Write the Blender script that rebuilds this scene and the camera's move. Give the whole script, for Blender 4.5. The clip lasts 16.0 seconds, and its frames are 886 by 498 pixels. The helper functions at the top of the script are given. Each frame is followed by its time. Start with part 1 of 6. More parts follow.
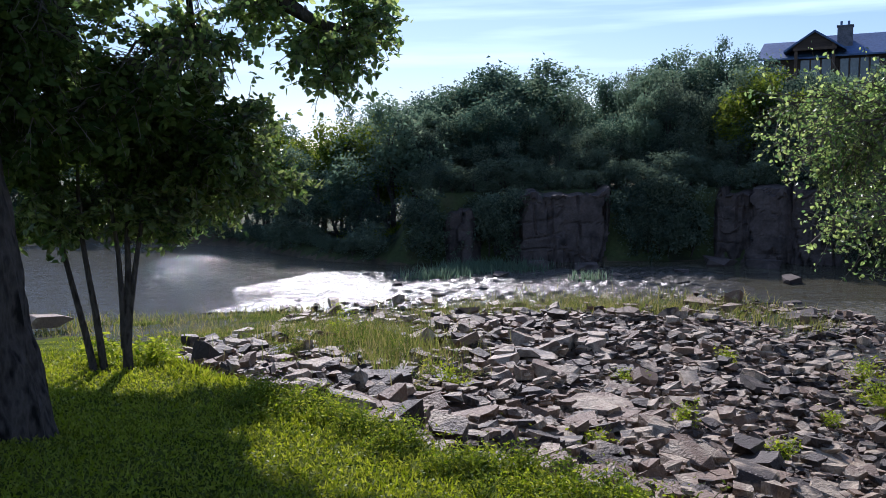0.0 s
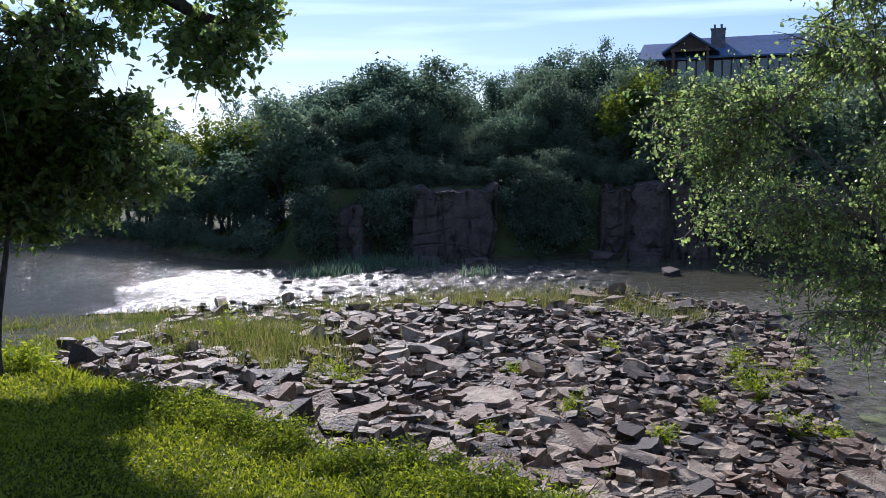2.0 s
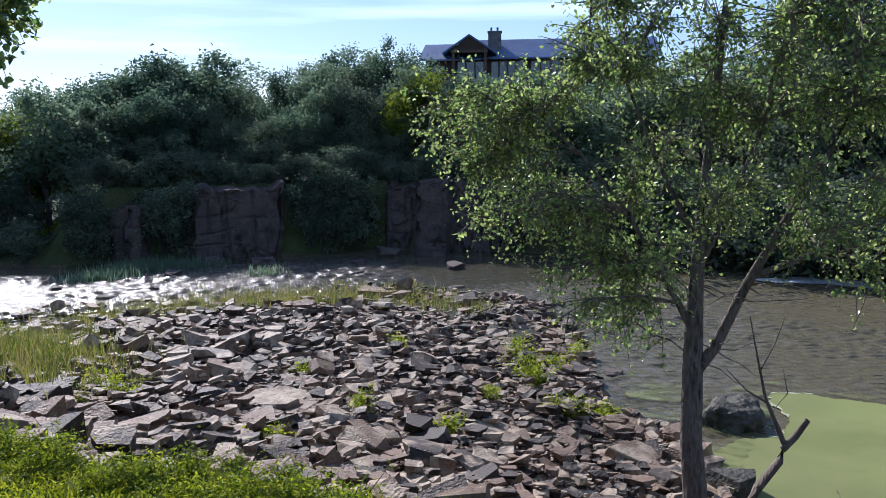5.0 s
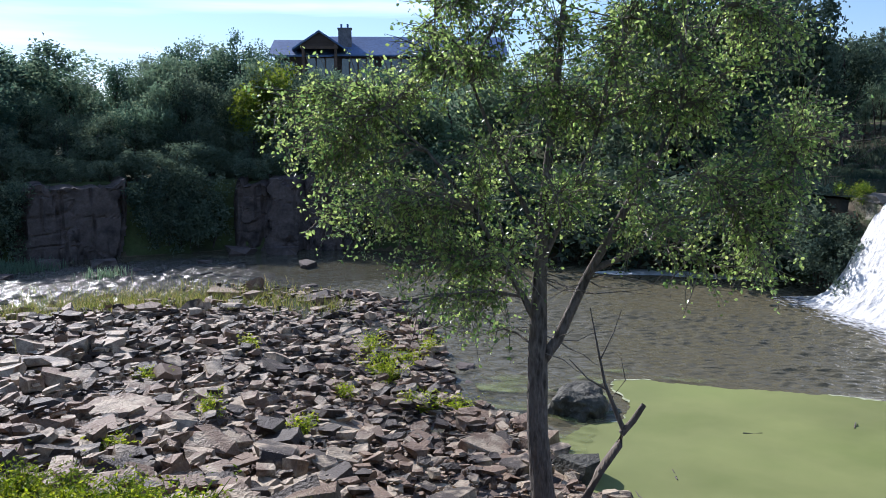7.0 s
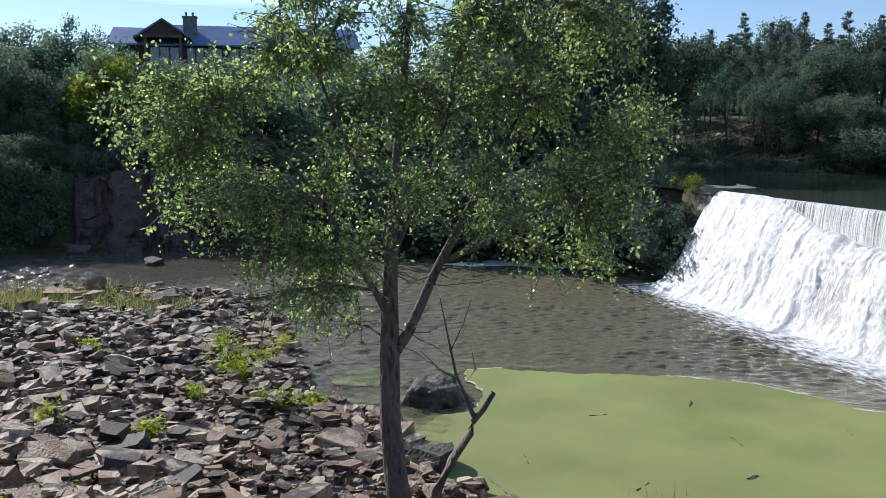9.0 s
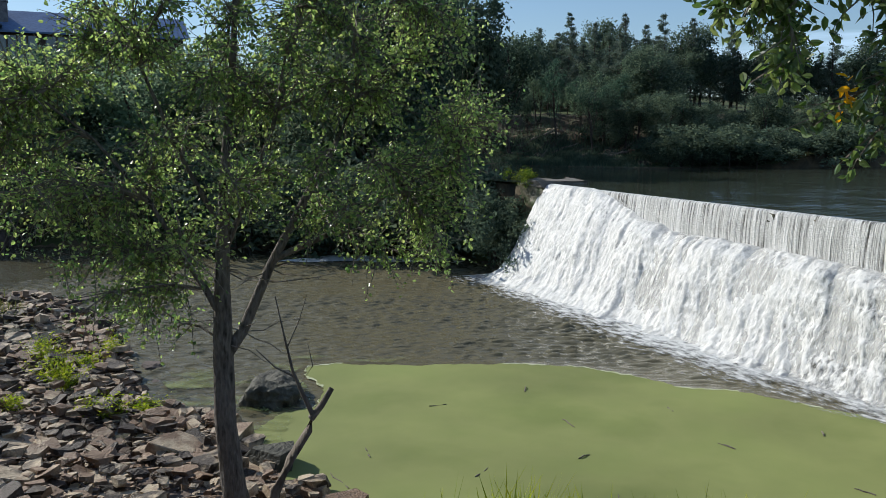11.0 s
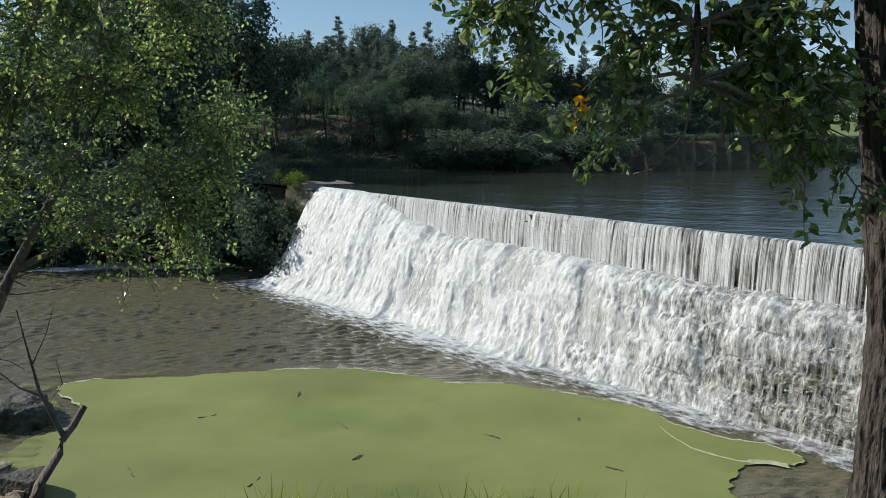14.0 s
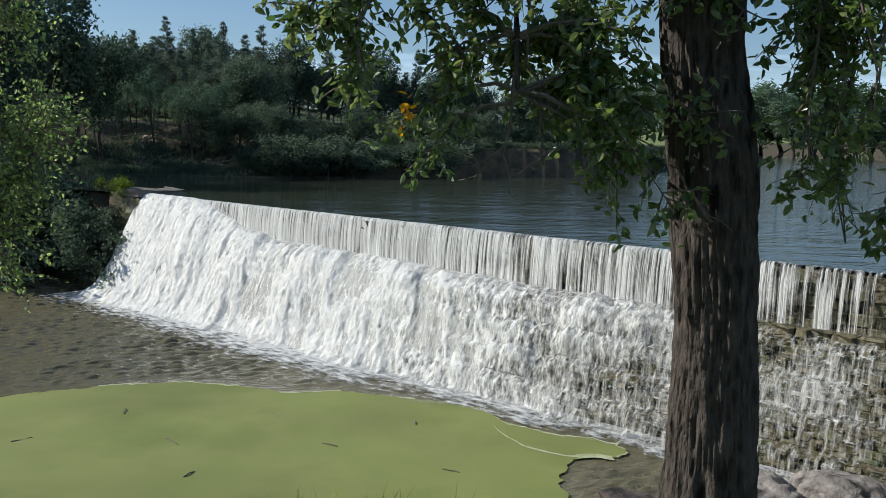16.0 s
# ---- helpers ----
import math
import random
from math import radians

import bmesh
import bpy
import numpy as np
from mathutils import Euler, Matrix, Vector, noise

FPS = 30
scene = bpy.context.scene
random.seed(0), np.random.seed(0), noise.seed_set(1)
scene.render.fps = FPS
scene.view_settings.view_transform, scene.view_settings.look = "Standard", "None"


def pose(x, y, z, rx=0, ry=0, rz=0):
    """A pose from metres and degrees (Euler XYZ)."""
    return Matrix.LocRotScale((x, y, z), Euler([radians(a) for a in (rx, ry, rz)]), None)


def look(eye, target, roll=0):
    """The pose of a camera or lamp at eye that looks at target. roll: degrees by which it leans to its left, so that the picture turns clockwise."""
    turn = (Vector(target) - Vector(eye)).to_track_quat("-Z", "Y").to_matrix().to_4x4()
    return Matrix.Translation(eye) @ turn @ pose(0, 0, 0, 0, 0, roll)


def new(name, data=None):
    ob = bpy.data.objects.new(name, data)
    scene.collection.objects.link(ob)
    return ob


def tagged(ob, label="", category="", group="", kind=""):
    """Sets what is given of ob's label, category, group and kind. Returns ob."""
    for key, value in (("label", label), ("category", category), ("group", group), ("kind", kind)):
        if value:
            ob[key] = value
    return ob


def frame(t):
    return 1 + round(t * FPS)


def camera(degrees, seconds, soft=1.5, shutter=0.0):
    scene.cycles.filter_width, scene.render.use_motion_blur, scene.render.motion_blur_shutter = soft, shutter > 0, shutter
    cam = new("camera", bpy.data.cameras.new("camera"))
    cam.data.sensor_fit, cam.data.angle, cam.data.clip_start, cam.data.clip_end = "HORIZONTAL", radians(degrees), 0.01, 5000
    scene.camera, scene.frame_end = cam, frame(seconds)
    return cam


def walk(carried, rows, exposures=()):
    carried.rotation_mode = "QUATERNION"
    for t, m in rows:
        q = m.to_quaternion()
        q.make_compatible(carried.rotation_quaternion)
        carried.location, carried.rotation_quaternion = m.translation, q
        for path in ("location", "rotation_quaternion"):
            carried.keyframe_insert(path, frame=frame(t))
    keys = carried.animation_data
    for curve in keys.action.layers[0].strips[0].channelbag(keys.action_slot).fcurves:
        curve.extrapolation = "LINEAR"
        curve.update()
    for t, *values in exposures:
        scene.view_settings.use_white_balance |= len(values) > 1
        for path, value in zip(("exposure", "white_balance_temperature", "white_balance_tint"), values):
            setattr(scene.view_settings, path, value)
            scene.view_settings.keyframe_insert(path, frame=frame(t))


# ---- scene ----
# Plan in metres: the lower pool lies at z = 0, the mill pond above the dam at z = 3.8,
# the camera stands on a grassy bank, turning on the spot from north to east.
cam = camera(53.63, 16.0, soft=0.4)
EYE, ARM = 6.0, 0.3
ROWS = [
    (0.0, -0.00, -6.00, 1.00),
    (0.5, -1.60, -6.03, 0.94),
    (1.0, -3.67, -6.16, 0.87),
    (1.5, -5.52, -6.22, 0.85),
    (2.0, -7.13, -6.36, 0.80),
    (2.5, -9.54, -6.52, 0.74),
    (3.0, -11.93, -6.57, 0.77),
    (3.5, -13.42, -6.66, 0.73),
    (4.0, -16.09, -6.67, 0.71),
    (6.5, -27.60, -6.87, 0.44),
    (7.0, -30.50, -6.95, 0.35),
    (7.5, -33.40, -7.10, 0.27),
    (8.0, -35.60, -7.25, 0.27),
    (8.5, -37.42, -7.38, 0.24),
    (9.0, -40.02, -7.41, 0.07),
    (9.5, -42.87, -7.50, 0.05),
    (12.0, -55.45, -7.72, -0.36),
    (12.5, -58.09, -7.60, -0.49),
    (13.0, -60.85, -7.52, -0.70),
    (13.5, -63.40, -7.52, -0.82),
    (14.0, -65.35, -7.45, -0.89),
    (14.5, -68.31, -7.38, -0.97),
    (15.0, -70.79, -7.30, -1.17),
    (15.5, -73.29, -7.19, -1.35),
    (16.0, -75.96, -6.80, -1.51),
]


def stand(yaw, pitch, lean):
    a = radians(yaw)
    return pose(-ARM * math.sin(a), ARM * math.cos(a), EYE, 90 + pitch, 0, yaw) @ pose(0, 0, 0, 0, 0, -lean)


walk(cam, [(t, stand(yaw, pitch, lean)) for t, yaw, pitch, lean in ROWS], [(0, 0.28, 5480, 22), (4, 0.36, 5480, 21), (7, 0.58, 5480, 17), (9.5, 0.44, 5660, 12), (12, 0.08, 5880, 7), (16, 0.08, 5880, 7)])

# ---------------------------------------------------------------- light
SUN_AZ, SUN_EL = radians(-7), radians(34)
world = bpy.data.worlds.new("sky")
scene.world = world
world.use_nodes = True
wn, wl = world.node_tree.nodes, world.node_tree.links
wn.clear()
sky = wn.new("ShaderNodeTexSky")
sky.sky_type, sky.sun_disc = "NISHITA", False
sky.sun_elevation, sky.sun_rotation = SUN_EL, SUN_AZ
sky.dust_density, sky.air_density, sky.ozone_density = 0.25, 1.0, 2.8
coord, mapping, cirrus, ramp = (wn.new("ShaderNode" + k) for k in ("TexCoord", "Mapping", "TexNoise", "ValToRGB"))
mapping.inputs["Scale"].default_value = (1.2, 1.2, 16)
mapping.inputs["Rotation"].default_value = (0.05, -0.03, 0)
cirrus.inputs["Scale"].default_value, cirrus.inputs["Detail"].default_value = 1.6, 6
ramp.color_ramp.elements[0].position, ramp.color_ramp.elements[1].position = 0.53, 0.74
ramp.color_ramp.elements[1].color = (0.75, 0.75, 0.75, 1)
ramp.color_ramp.elements[0].color = (0.03, 0.03, 0.03, 1)
wmix, back, wout = wn.new("ShaderNodeMixRGB"), wn.new("ShaderNodeBackground"), wn.new("ShaderNodeOutputWorld")
wmix.inputs[2].default_value = (11.5, 14, 17.5, 1)
back.inputs["Strength"].default_value = 0.082
wl.new(coord.outputs["Generated"], mapping.inputs[0])
wl.new(mapping.outputs[0], cirrus.inputs["Vector"])
wl.new(cirrus.outputs["Fac"], ramp.inputs[0])
wl.new(ramp.outputs[0], wmix.inputs[0])
wl.new(sky.outputs[0], wmix.inputs[1])
wl.new(wmix.outputs[0], back.inputs[0])
wl.new(back.outputs[0], wout.inputs[0])
sun = new("sun", bpy.data.lights.new("sun", "SUN"))
sun.data.energy, sun.data.angle, sun.data.color = 5.0, radians(0.53), (1, 0.905, 0.76)
sun.matrix_basis = look((0, 0, 60), (-math.sin(SUN_AZ) * math.cos(SUN_EL), -math.cos(SUN_AZ) * math.cos(SUN_EL), 60 - math.sin(SUN_EL)))

# ---------------------------------------------------------------- materials


def material(name, colours, scale=3.0, rough=0.8, bump=0.3, bump_scale=12.0, detail=6, translucent=0.0, island=0.0, random_tint=0.0,
             stretch=(1, 1, 1), spec=0.3, metal=0.0, by_place=False):
    """Two to three colours mixed by noise at two scales, with a fine relief."""
    m = bpy.data.materials.new(name)
    m.use_nodes = True
    n, l = m.node_tree.nodes, m.node_tree.links
    p = n["Principled BSDF"]
    p.inputs["Roughness"].default_value, p.inputs["Specular IOR Level"].default_value, p.inputs["Metallic"].default_value = rough, spec, metal
    co, mp = n.new("ShaderNodeTexCoord"), n.new("ShaderNodeMapping")
    mp.inputs["Scale"].default_value = stretch
    l.new(n.new("ShaderNodeNewGeometry").outputs["Position"] if by_place else co.outputs["Object"], mp.inputs[0])
    a, b = n.new("ShaderNodeTexNoise"), n.new("ShaderNodeTexNoise")
    a.inputs["Scale"].default_value, a.inputs["Detail"].default_value = scale, detail
    b.inputs["Scale"].default_value, b.inputs["Detail"].default_value = bump_scale, detail
    for q in (a, b):
        l.new(mp.outputs[0], q.inputs["Vector"])
    r = n.new("ShaderNodeValToRGB")
    e = r.color_ramp.elements
    for i, c in enumerate(colours):
        k = e[i] if i < 2 else e.new(0.5)
        k.color = (*c, 1)
    for i, k in enumerate(e):
        k.position = 0.32 + 0.36 * i / (len(e) - 1)
    value = a.outputs["Fac"]
    for src, amount in (("island", island), ("object", random_tint)):
        if amount:
            g = n.new("ShaderNodeNewGeometry") if src == "island" else n.new("ShaderNodeObjectInfo")
            mad = n.new("ShaderNodeMath")
            mad.operation = "MULTIPLY_ADD"
            l.new(g.outputs["Random Per Island" if src == "island" else "Random"], mad.inputs[0])
            mad.inputs[1].default_value, sub = amount, n.new("ShaderNodeMath")
            sub.inputs[1].default_value = -amount / 2
            l.new(value, sub.inputs[0])
            l.new(sub.outputs[0], mad.inputs[2])
            value = mad.outputs[0]
    l.new(value, r.inputs[0])
    fine = n.new("ShaderNodeMixRGB")
    fine.blend_type, fine.inputs[0].default_value = "OVERLAY", 0.5
    l.new(r.outputs[0], fine.inputs[1])
    l.new(b.outputs["Fac"], fine.inputs[2])
    l.new(fine.outputs[0], p.inputs["Base Color"])
    if bump:
        bp = n.new("ShaderNodeBump")
        bp.inputs["Strength"].default_value, bp.inputs["Distance"].default_value = bump, 0.05
        l.new(b.outputs["Fac"], bp.inputs["Height"])
        l.new(bp.outputs[0], p.inputs["Normal"])
    if translucent:
        tr, mx = n.new("ShaderNodeBsdfTranslucent"), n.new("ShaderNodeMixShader")
        hs = n.new("ShaderNodeHueSaturation")
        hs.inputs["Hue"].default_value, hs.inputs["Saturation"].default_value, hs.inputs["Value"].default_value = 0.485, 1.15, 2.2
        l.new(fine.outputs[0], hs.inputs["Color"])
        l.new(hs.outputs[0], tr.inputs[0])
        mx.inputs[0].default_value = translucent
        l.new(p.outputs[0], mx.inputs[1])
        l.new(tr.outputs[0], mx.inputs[2])
        l.new(mx.outputs[0], n["Material Output"].inputs[0])
    return m


def water_material(name, colour, rough, waves, fine, across=90, stretch=1.0):
    """Murky water; its ripples are stretched across the direction (degrees from x) in which they run."""
    m = bpy.data.materials.new(name)
    m.use_nodes = True
    n, l = m.node_tree.nodes, m.node_tree.links
    p = n["Principled BSDF"]
    p.inputs["Base Color"].default_value, p.inputs["Roughness"].default_value, p.inputs["IOR"].default_value = (*colour, 1), rough, 1.33
    co, mp = n.new("ShaderNodeTexCoord"), n.new("ShaderNodeMapping")
    mp.vector_type = "TEXTURE"
    mp.inputs["Rotation"].default_value, mp.inputs["Scale"].default_value = (0, 0, radians(across)), (1, stretch, 1)
    l.new(co.outputs["Object"], mp.inputs[0])
    a, b = n.new("ShaderNodeTexNoise"), n.new("ShaderNodeTexNoise")
    a.inputs["Scale"].default_value, a.inputs["Detail"].default_value = waves[0], 3
    b.inputs["Scale"].default_value, b.inputs["Detail"].default_value = fine[0], 4
    b1, b2 = n.new("ShaderNodeBump"), n.new("ShaderNodeBump")
    b1.inputs["Strength"].default_value, b1.inputs["Distance"].default_value = waves[1], 0.4
    b2.inputs["Strength"].default_value, b2.inputs["Distance"].default_value = fine[1], 0.13
    for q, w in ((a, b1), (b, b2)):
        l.new(mp.outputs[0], q.inputs["Vector"])
        l.new(q.outputs["Fac"], w.inputs["Height"])
    l.new(b1.outputs[0], b2.inputs["Normal"])
    l.new(b2.outputs[0], p.inputs["Normal"])
    return m


GRASS_SOIL = material("lawn", [(0.04, 0.065, 0.012), (0.085, 0.125, 0.02), (0.12, 0.14, 0.035)], 1.3, 0.95, 0.5, 30, spec=0.0)
RUBBLE = material("rubble_soil", [(0.04, 0.03, 0.025), (0.09, 0.068, 0.054), (0.14, 0.105, 0.085)], 2.2, 0.95, 0.8, 18)
MUD = material("river_bed", [(0.05, 0.045, 0.03), (0.12, 0.09, 0.05)], 1.2, 0.9, 0.4, 9)
FOREST = material("forest_floor", [(0.03, 0.035, 0.015), (0.08, 0.075, 0.035), (0.06, 0.08, 0.025)], 0.5, 0.95, 0.6, 6)
MEADOW = material("meadow", [(0.1, 0.14, 0.04), (0.2, 0.19, 0.08), (0.16, 0.2, 0.06)], 0.15, 0.95, 0.4, 5)
RED_SLOPE = material("red_slope", [(0.03, 0.02, 0.016), (0.075, 0.046, 0.035), (0.045, 0.042, 0.022)], 0.8, 0.95, 0.8, 6)
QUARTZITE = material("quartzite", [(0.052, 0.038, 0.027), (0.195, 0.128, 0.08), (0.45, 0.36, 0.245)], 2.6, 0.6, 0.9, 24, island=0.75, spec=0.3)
PALE_ROCK = material("pale_rock", [(0.06, 0.052, 0.048), (0.15, 0.128, 0.115), (0.27, 0.24, 0.215)], 2.2, 0.8, 0.7, 14)
WET_ROCK = material("wet_rock", [(0.012, 0.012, 0.008), (0.032, 0.031, 0.021), (0.08, 0.076, 0.056)], 2.2, 0.7, 1.0, 14, spec=0.3)
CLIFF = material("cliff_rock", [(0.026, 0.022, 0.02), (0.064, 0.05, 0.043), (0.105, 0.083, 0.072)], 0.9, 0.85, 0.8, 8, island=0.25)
BARK = material("bark", [(0.011, 0.0085, 0.0075), (0.034, 0.027, 0.023), (0.095, 0.078, 0.068)], 12, 0.95, 1.0, 26, stretch=(1, 1, 0.35))
BARK_GREY = material("grey_bark", [(0.028, 0.024, 0.02), (0.08, 0.068, 0.057), (0.17, 0.148, 0.128)], 14, 0.95, 0.8, 34, stretch=(1, 1, 0.3))
TWIG = material("twig_bark", [(0.09, 0.075, 0.06), (0.22, 0.19, 0.16)], 6, 0.9, 0.6, 30, stretch=(1, 1, 0.3))
# blue raised to put a little haze into the leaf colour
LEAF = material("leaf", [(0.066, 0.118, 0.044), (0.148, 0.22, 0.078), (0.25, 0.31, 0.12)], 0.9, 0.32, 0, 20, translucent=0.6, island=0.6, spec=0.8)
# dark copy of the leaf: the crowns' deep shade put into its colour
LEAF_SHADED = material("shaded_leaf", [(0.03, 0.055, 0.016), (0.055, 0.09, 0.024), (0.085, 0.12, 0.032)], 0.9, 0.7, 0, 20, translucent=0.18, island=0.4, spec=0.05)
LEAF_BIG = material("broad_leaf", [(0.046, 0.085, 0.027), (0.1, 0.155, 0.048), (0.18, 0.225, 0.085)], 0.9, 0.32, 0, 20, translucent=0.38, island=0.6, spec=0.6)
# distant haze painted in: far leaves made paler and bluer
LEAF_FAR_HAZY = material("hazy_far_leaf", [(0.052, 0.086, 0.064), (0.1, 0.15, 0.1), (0.145, 0.185, 0.12)], 0.3, 0.6, 0, 6, translucent=0.4, island=0.35, random_tint=0.5, spec=0.0)
# same painted haze, kept somewhat darker for leaves in shade
LEAF_SHRUB_HAZY = material("hazy_shrub_leaf", [(0.052, 0.076, 0.056), (0.094, 0.13, 0.09), (0.135, 0.168, 0.11)], 0.3, 0.65, 0, 6, translucent=0.25, island=0.35, random_tint=0.5, spec=0.0)
LEAF_LIGHT = material("light_leaf", [(0.05, 0.09, 0.015), (0.1, 0.155, 0.028), (0.15, 0.185, 0.04)], 0.3, 0.6, 0, 6, translucent=0.4, island=0.35, random_tint=0.2, spec=0.1)
# needle colour lifted towards blue-grey as painted haze
NEEDLE_HAZY = material("hazy_needles", [(0.05, 0.078, 0.064), (0.09, 0.128, 0.1), (0.13, 0.155, 0.11)], 0.4, 0.7, 0, 6, translucent=0.2, island=0.35, random_tint=0.4)
BLADE = material("grass_blade", [(0.09, 0.13, 0.014), (0.17, 0.225, 0.026), (0.26, 0.29, 0.055)], 1.0, 0.55, 0, 8, translucent=0.4, island=0.5)
REED = material("tall_grass", [(0.05, 0.08, 0.018), (0.125, 0.15, 0.04), (0.25, 0.22, 0.095)], 0.9, 0.65, 0, 8, translucent=0.4, island=0.65)
WEED = material("weed_leaf", [(0.1, 0.16, 0.02), (0.19, 0.26, 0.035), (0.28, 0.32, 0.06)], 0.6, 0.5, 0, 8, translucent=0.45, island=0.5, spec=0.2)
YELLOW = material("yellow_leaf", [(0.45, 0.26, 0.02), (0.6, 0.38, 0.03)], 3, 0.5, 0, 20, translucent=0.4)
SPRAY_LINE = material("foam_line", [(0.28, 0.3, 0.14), (0.5, 0.52, 0.36)], 4, 0.6, 0.2, 20)
ALGAE = material("algae", [(0.15, 0.178, 0.046), (0.172, 0.2, 0.056), (0.195, 0.215, 0.066)], 0.35, 0.75, 0.0, 0.22)
WATER = water_material("river_water", (0.085, 0.08, 0.052), 0.05, (0.8, 0.8), (4.5, 1.0), 95, 2.6)
POND = water_material("pond_water", (0.042, 0.05, 0.036), 0.04, (0.5, 0.18), (3.6, 0.24), 12, 2.6)
FOAM = material("white_water", [(0.55, 0.57, 0.58), (0.8, 0.81, 0.81), (0.86, 0.86, 0.85)], 2.5, 0.5, 0.9, 9, translucent=0.0, stretch=(1, 1, 0.35))
STONE = material("dam_stone", [(0.018, 0.024, 0.007), (0.062, 0.078, 0.022), (0.15, 0.125, 0.075)], 2.2, 0.6, 1.0, 10, detail=9, random_tint=0.2, spec=0.5, by_place=True)
CONCRETE = material("concrete", [(0.11, 0.1, 0.085), (0.2, 0.185, 0.16)], 1.5, 0.9, 0.4, 14)

# ---------------------------------------------------------------- plan
rng = np.random.default_rng(7)
DAM_L, DAM_R = np.array((30.4, 19.7)), np.array((16.6, -6.9))
NEAR_SHORE = [(-300, 90), (-120, 60), (-60, 44), (-30, 37), (-16, 34.6), (-10.3, 32.9), (-6, 35), (-3.8, 35.3), (1.6, 38.2), (5.5, 39), (10, 37.2),
              (13, 33.5), (15.4, 30.2), (14.3, 27), (13.8, 24), (12, 20.2), (10.5, 17), (10.6, 14.2), (9.8, 11.4), (9.4, 9), (9.9, 6), (11.2, 3), (13.2, 0), (15, -2.5), (16, -5)]
FAR_SHORE = [(31, 22), (32, 26), (29.5, 33), (25, 40), (20, 46), (14.5, 49), (9.9, 48.8), (4.7, 50), (0, 50), (-2.7, 49), (-7.5, 52), (-15, 62), (-25, 67),
             (-32.5, 69.7), (-60, 78), (-120, 100), (-300, 160)]
POND_SHORE = [(31, 22.5), (33, 25), (40, 32), (44, 31), (47.6, 22.5), (58, 14.5), (77, 4.8), (103, 2), (140, -2), (200, -8), (320, -24), (700, -60)]
POND_NEAR = [(700, -260), (330, -120), (60, -30), (24, -11), (17, -8)]
TERRACE = [(-300, -60), (-60, -8), (-30, 1), (-14, 7.5), (-9, 10), (-6, 11.4), (-4.2, 11.9), (-2.4, 9.9), (-1.1, 8.9), (-0.46, 8.05), (-0.05, 7.5), (0.05, 7.15), (0.7, 7.25), (0.9, 6.7), (1.4, 6.4),
           (1.75, 6.0), (2.4, 5.3), (4.2, 3.6), (5.2, 1.9), (6.15, -0.5),
           (6.5, -2.6), (15, -9.6), (60, -33), (330, -124), (700, -300), (700, -900), (-300, -900)]
ALGAE_EDGE = [(9.7, 12.6), (10.75, 13.85), (11.7, 14.1), (12.87, 14.05), (13.7, 14.9), (14.0, 15.9), (14.7, 16.6), (15.3, 16.3), (16.6, 14.5), (18.5, 12.5), (19.1, 11.3), (19.3, 9.5), (19.05, 8.6), (19.6, 7.7), (19.65, 6.1), (19.6, 4.6), (19.2, 3.6), (18.55, 3.1),
              (18.05, 1.8), (17.95, 0.65), (17.55, 0.35), (17.06, 0.6), (17.04, 1.24), (16.65, 1.53), (16.2, 1.53), (15.4, 1.65), (14.75, 1.5), (12.5, 1.5), (10, 5), (9, 9)]
POOL_POLY = NEAR_SHORE + [tuple(DAM_R)] + [tuple(DAM_L)] + FAR_SHORE
POND_POLY = [tuple(DAM_R), tuple(DAM_L)] + POND_SHORE + POND_NEAR
NEAR_POLY = NEAR_SHORE + [tuple(DAM_R)] + POND_NEAR[::-1] + [(700, -900), (-300, -900)]


def inside(poly, x, y):
    r = np.zeros(x.shape, bool)
    for (x0, y0), (x1, y1) in zip(poly, poly[1:] + poly[:1]):
        c = (y0 > y) != (y1 > y)
        with np.errstate(divide="ignore", invalid="ignore"):
            r ^= c & (x < (x1 - x0) * (y - y0) / (y1 - y0 + 1e-12) + x0)
    return r


def away(line, x, y, closed=False):
    d = np.full(x.shape, 1e9)
    pts = line + line[:1] if closed else line
    for (x0, y0), (x1, y1) in zip(pts, pts[1:]):
        vx, vy = x1 - x0, y1 - y0
        t = np.clip(((x - x0) * vx + (y - y0) * vy) / (vx * vx + vy * vy + 1e-12), 0, 1)
        d = np.minimum(d, np.hypot(x - x0 - t * vx, y - y0 - t * vy))
    return d


def smooth(a, b, v):
    t = np.clip((v - a) / (b - a), 0, 1)
    return t * t * (3 - 2 * t)


def ripple(x, y, s):
    return np.sin(x * s + 1.3 * np.sin(y * s * 0.7)) * np.cos(y * s * 1.1 + np.sin(x * s * 0.6 + 2))


